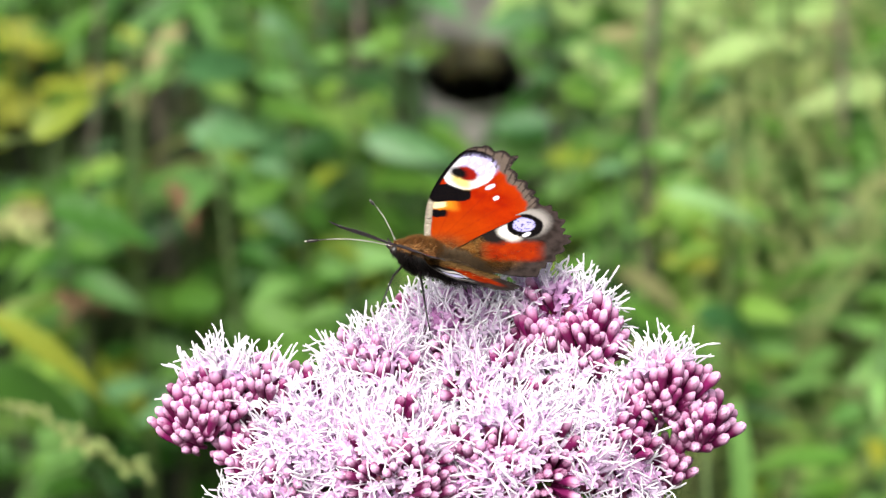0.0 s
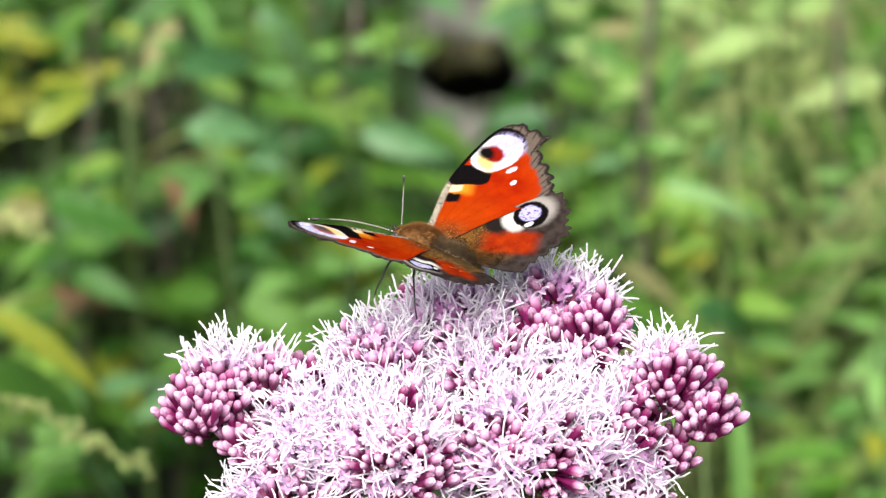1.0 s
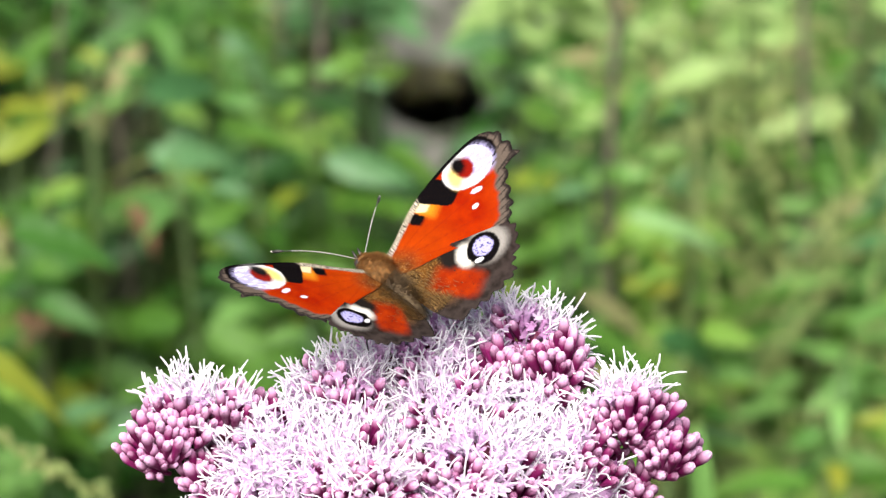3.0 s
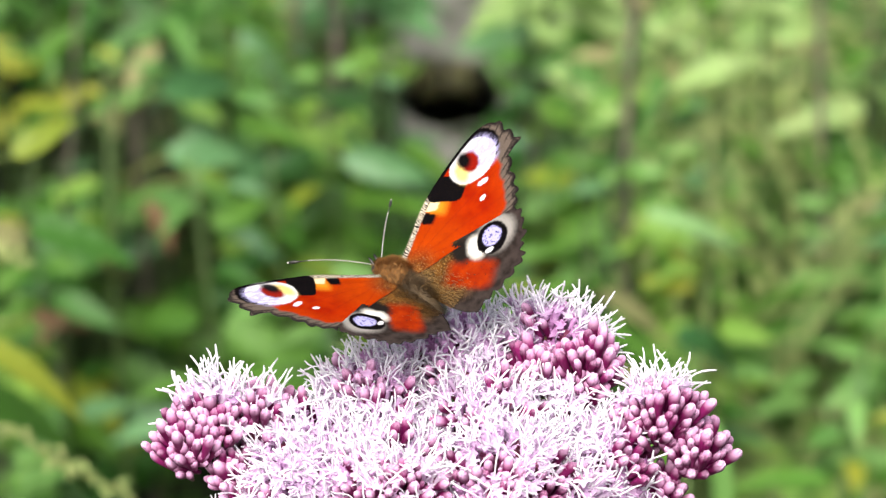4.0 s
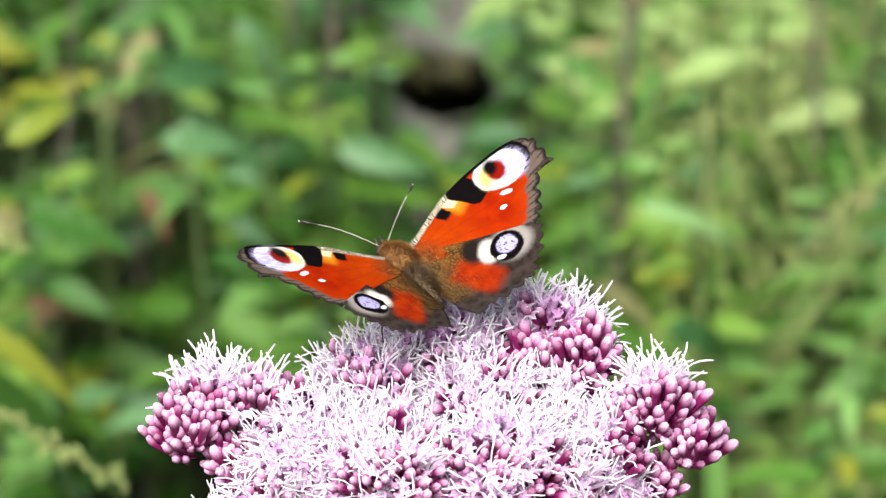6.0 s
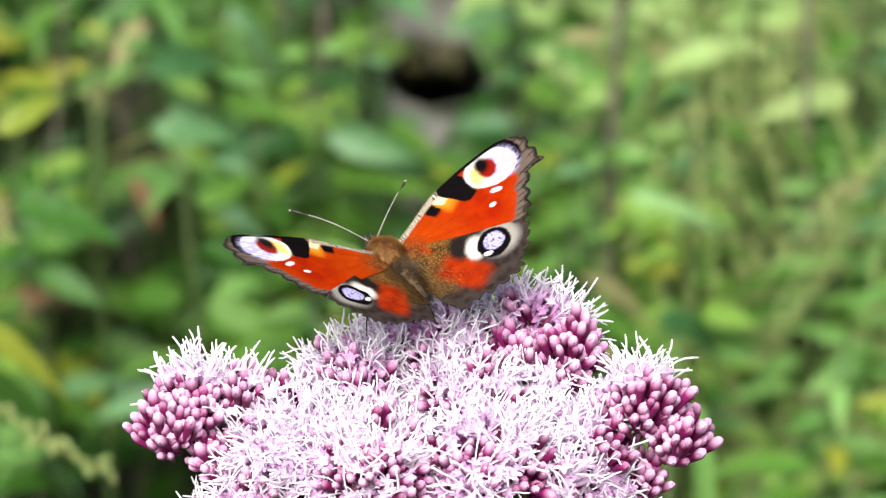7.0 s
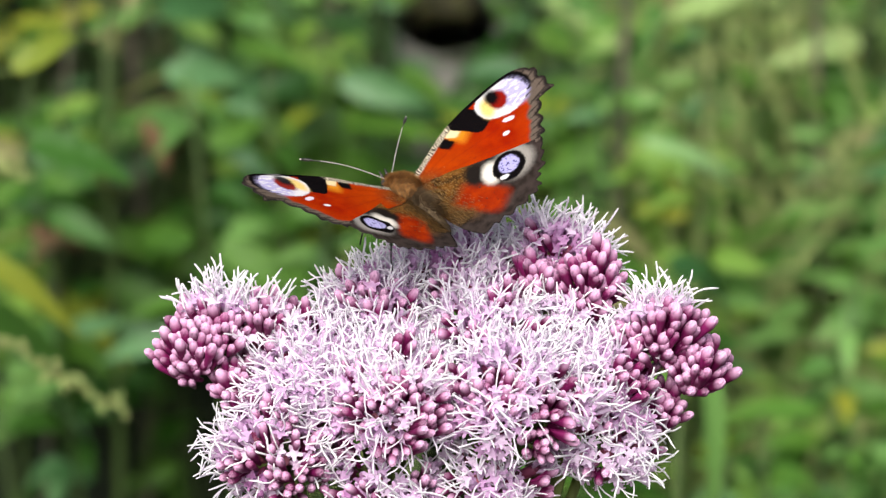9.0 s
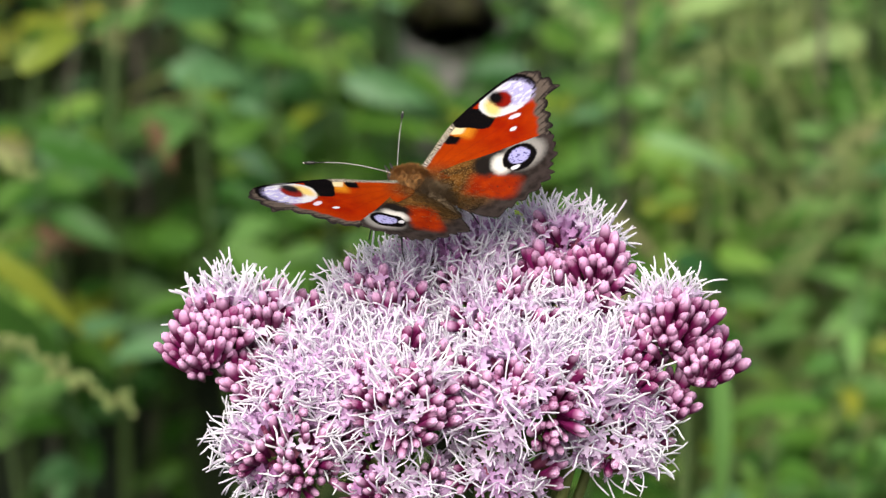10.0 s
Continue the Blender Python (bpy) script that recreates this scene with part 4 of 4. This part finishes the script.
def dry_stalks():
    for x, y, w, lean in ((0.0765, 0.965, 1.75, 0.03), (0.141, 0.965, 1.5, -0.04), (-0.028, 1.06, 1.2, 0.02), (-0.106, 1.04, 1.5, -0.03), (-0.118, 0.98, 0.8, 0.08), (-0.0426, 1.08, 1.0, 0.03), (0.100, 1.02, 0.8, -0.05), (0.165, 1.0, 0.9, 0.05)):
        thing = tagged(new("dry_stalk"), "dry brown dead stalk standing among weeds", "stalk", "dead stalks")
        foot = bank(x, y) - 0.02
        thing.location = (x, y, foot)
        bm = bmesh.new()
        hs = [k / 14 for k in range(15)]
        tube(bm, [Vector((lean * (h - 0.6) * 0.5 + 0.002 * math.sin(h * 9), 0, h * 0.6)) for h in hs], [w * MM * (1.7 if k in (6, 11) else 1.0) * (1 - 0.3 * h) for k, h in enumerate(hs)], 8)
        part("stalk", bm, M_DRYSTEM, thing)
        for h, turn in ((0.43, 20), (0.47, 160), (0.72, -30), (0.78, 200)):
            ob = new("withered_leaf", leaf_mesh("withered_leaf", 18 * MM, 5 * MM, 1.6, 0.7, M_DRYSTEM, 5, int(h * 100)))
            ob.parent = thing
            ob.matrix_basis = pose(lean * (h - 0.6) * 0.5, 0, h * 0.6, 0, 30, turn)


dry_stalks()


def spike(name, label, points, seeds, seed):
    """A drooping spike of small straw-coloured flowers."""
    r = random.Random(seed)
    thing = tagged(new(name), label, "flower spike")
    line = smooth_line([Vector(p) for p in points], False, 10)
    bm = bmesh.new()
    tube(bm, line, [0.5 * MM] * len(line), 5)
    part("stem", bm, M_STALK, thing)
    bm = bmesh.new()
    for i in range(seeds):
        k = int(len(line) * r.uniform(0.3, 1) * 0.999)
        p = line[k] + Vector([r.uniform(-1, 1) for _ in range(3)]) * 0.0026
        blob(bm, p, (r.uniform(-1, 1), r.uniform(-1, 1), 1), 0.0020, [0.0003, 0.0008, 0.0009, 0.0003], 6)
    tagged(part("spike_bloom", bm, M_STRAW, thing), "pale yellow spike bloom", kind="stuff")


spike("flower_spike", "pale straw-coloured flower spike drooping in the weeds", [(-0.20, 0.47, 0.70), (-0.16, 0.46, 0.895), (-0.118, 0.454, 0.936), (-0.092, 0.451, 0.926), (-0.0745, 0.449, 0.9185)], 75, 3)
spike("flower_spike", "small tan withered flower spike above the weeds", [(-0.19, 0.52, 0.75), (-0.15, 0.515, 0.955), (-0.122, 0.514, 0.968), (-0.107, 0.513, 0.966)], 60, 4)


# ---- what moves ----
FLIGHT = [
    (0, pose(-0.00238, 0.00471, 1.09717, -3.96, -10.50, 154.59)),
    (0.5, pose(-0.00287, 0.00504, 1.09686, -7.05, -8.22, 148.09)),
    (1, pose(-0.00325, 0.00585, 1.09711, -8.65, -11.28, 139.08)),
    (1.5, pose(-0.00308, 0.00520, 1.09759, -11.21, -15.52, 135.26)),
    (2, pose(-0.00304, 0.00701, 1.09713, -13.26, -16.16, 128.34)),
    (2.2, pose(-0.00333, 0.00785, 1.09725, -14.97, -17.48, 127.83)),
    (3.3, pose(-0.00470, 0.00659, 1.09766, -22.67, -17.91, 128.00)),
    (3.5, pose(-0.00514, 0.00546, 1.09774, -24.07, -16.23, 130.01)),
    (4, pose(-0.00644, 0.00660, 1.09707, -24.71, -13.05, 126.26)),
    (4.5, pose(-0.00730, 0.00722, 1.09665, -22.44, -9.65, 133.25)),
    (5, pose(-0.00627, 0.00626, 1.09764, -18.83, -17.02, 130.52)),
    (5.5, pose(-0.00553, 0.00554, 1.09776, -16.66, -17.83, 126.70)),
    (5.7, pose(-0.00553, 0.00607, 1.09741, -16.51, -19.15, 126.18)),
    (6.8, pose(-0.00534, 0.00746, 1.09686, -13.33, -19.19, 123.05)),
    (7, pose(-0.00507, 0.00706, 1.09730, -12.15, -19.08, 122.81)),
    (7.5, pose(-0.00493, 0.00606, 1.09833, -11.39, -22.97, 120.85)),
    (8, pose(-0.00512, 0.00821, 1.09660, -12.16, -16.67, 118.63)),
    (8.5, pose(-0.00580, 0.00560, 1.09690, -16.13, -15.23, 123.46)),
    (9, pose(-0.00574, 0.00398, 1.09723, -17.85, -14.47, 125.16)),
    (9.5, pose(-0.00510, 0.00371, 1.09789, -15.14, -16.07, 122.64)),
    (10, pose(-0.00586, 0.00340, 1.09764, -17.49, -10.79, 127.73)),
]
# seconds, then how far each wing is raised: forewings left and right, hindwings left and right
FLAPS = [
    (0, 25.2, 16.8, 20.0, 19.4),
    (0.5, 23.6, 16.5, 22.0, 20.4),
    (1, 22.7, 18.5, 25.0, 21.4),
    (1.5, 24.4, 12.0, 27.1, 16.9),
    (2, 27.6, 15.8, 30.2, 21.2),
    (2.2, 26.8, 16.9, 29.6, 22.1),
    (3.3, 24.3, 23.2, 28.2, 26.6),
    (3.5, 18.9, 19.2, 22.8, 22.6),
    (4, 22.9, 24.4, 26.6, 28.5),
    (4.5, 22.4, 18.6, 26.8, 23.5),
    (5, 22.6, 17.8, 27.0, 22.8),
    (5.5, 23.6, 17.0, 26.7, 22.4),
    (5.7, 23.1, 17.5, 26.4, 22.9),
    (6.8, 21.3, 21.4, 25.1, 27.2),
    (7, 20.4, 21.6, 24.3, 27.4),
    (7.5, 18.4, 21.0, 22.4, 27.1),
    (8, 19.9, 20.9, 24.8, 28.5),
    (8.5, 23.1, 18.0, 27.7, 26.6),
    (9, 25.5, 16.5, 30.1, 25.3),
    (9.5, 25.5, 16.3, 30.2, 24.7),
    (10, 18.4, 10.3, 23.1, 17.8),
]
FEELER_LEFT = [
    (0, -9.5, 4.7, -13.4), (0.5, -6.9, 1.9, -9.8), (2, -0.6, -1.9, 2.2), (2.2, -0.7, -1.7, 3.2), (3.3, -4.3, 3.4, 0.4), (3.5, -0.4, -1.1, 2.1), (4.5, -1.0, -0.6, 3.0), (5, -1.2, 1.0, -2.0), (5.5, -0.2, 0.3, -5.7), (5.7, -2.1, 2.4, -8.6), (6.8, -0.2, 0.8, -7.6), (7, -0.2, 0.8, -8.5), (7.5, 1.4, -1.1, -7.5), (8, -0.1, 2.2, -7.2), (8.5, 1.3, -0.9, -1.5), (9, 2.8, -0.6, -2.3), (9.5, -0.9, 3.4, -13.5), (10, 1.7, -3.6, 5.1),
]
FEELER_RIGHT = [
    (0, 0.8, 2.3, -0.4), (0.5, 3.6, 2.2, -2.9), (1, 0.5, -2.6, -4.4), (2, 1.6, -1.9, -3.8), (2.2, 2.4, 0.3, -1.8), (3.3, 5.7, 5.4, -0.6), (3.5, 3.6, 3.9, 0.0), (4.5, 4.1, 2.4, 1.0), (5, 1.9, 1.0, -4.0), (5.5, 2.8, 0.3, -3.7), (5.7, 3.8, 1.4, -5.7), (6.8, 1.7, -0.3, -4.6), (7, 1.7, -1.2, -5.6), (7.5, 2.4, -0.1, -5.5), (8, 2.9, 1.2, -3.2), (8.5, 3.3, 1.0, 1.6), (9, 2.8, 0.3, 0.7), (9.5, -0.9, -4.7, -8.6), (10, 1.8, -0.5, 3.1),
]


def motions():
    walk(BUTTERFLY, FLIGHT)
    for ob, side, fore in WINGS:
        rows = []
        for t, fore_left, fore_right, hind_left, hind_right in FLAPS:
            a = (fore_left if side > 0 else fore_right) if fore else (hind_left if side > 0 else hind_right)
            rows.append((t, pose(0, side * 1.5 * MM, 1.0 * MM, side * a, 0, 0.3 if fore else 0.6)))
        walk(ob, rows)
    for ob, side, base in FEELERS:
        walk(ob, [(t, pose(*base, rx, ry, rz)) for t, rx, ry, rz in (FEELER_LEFT if side > 0 else FEELER_RIGHT)])


motions()
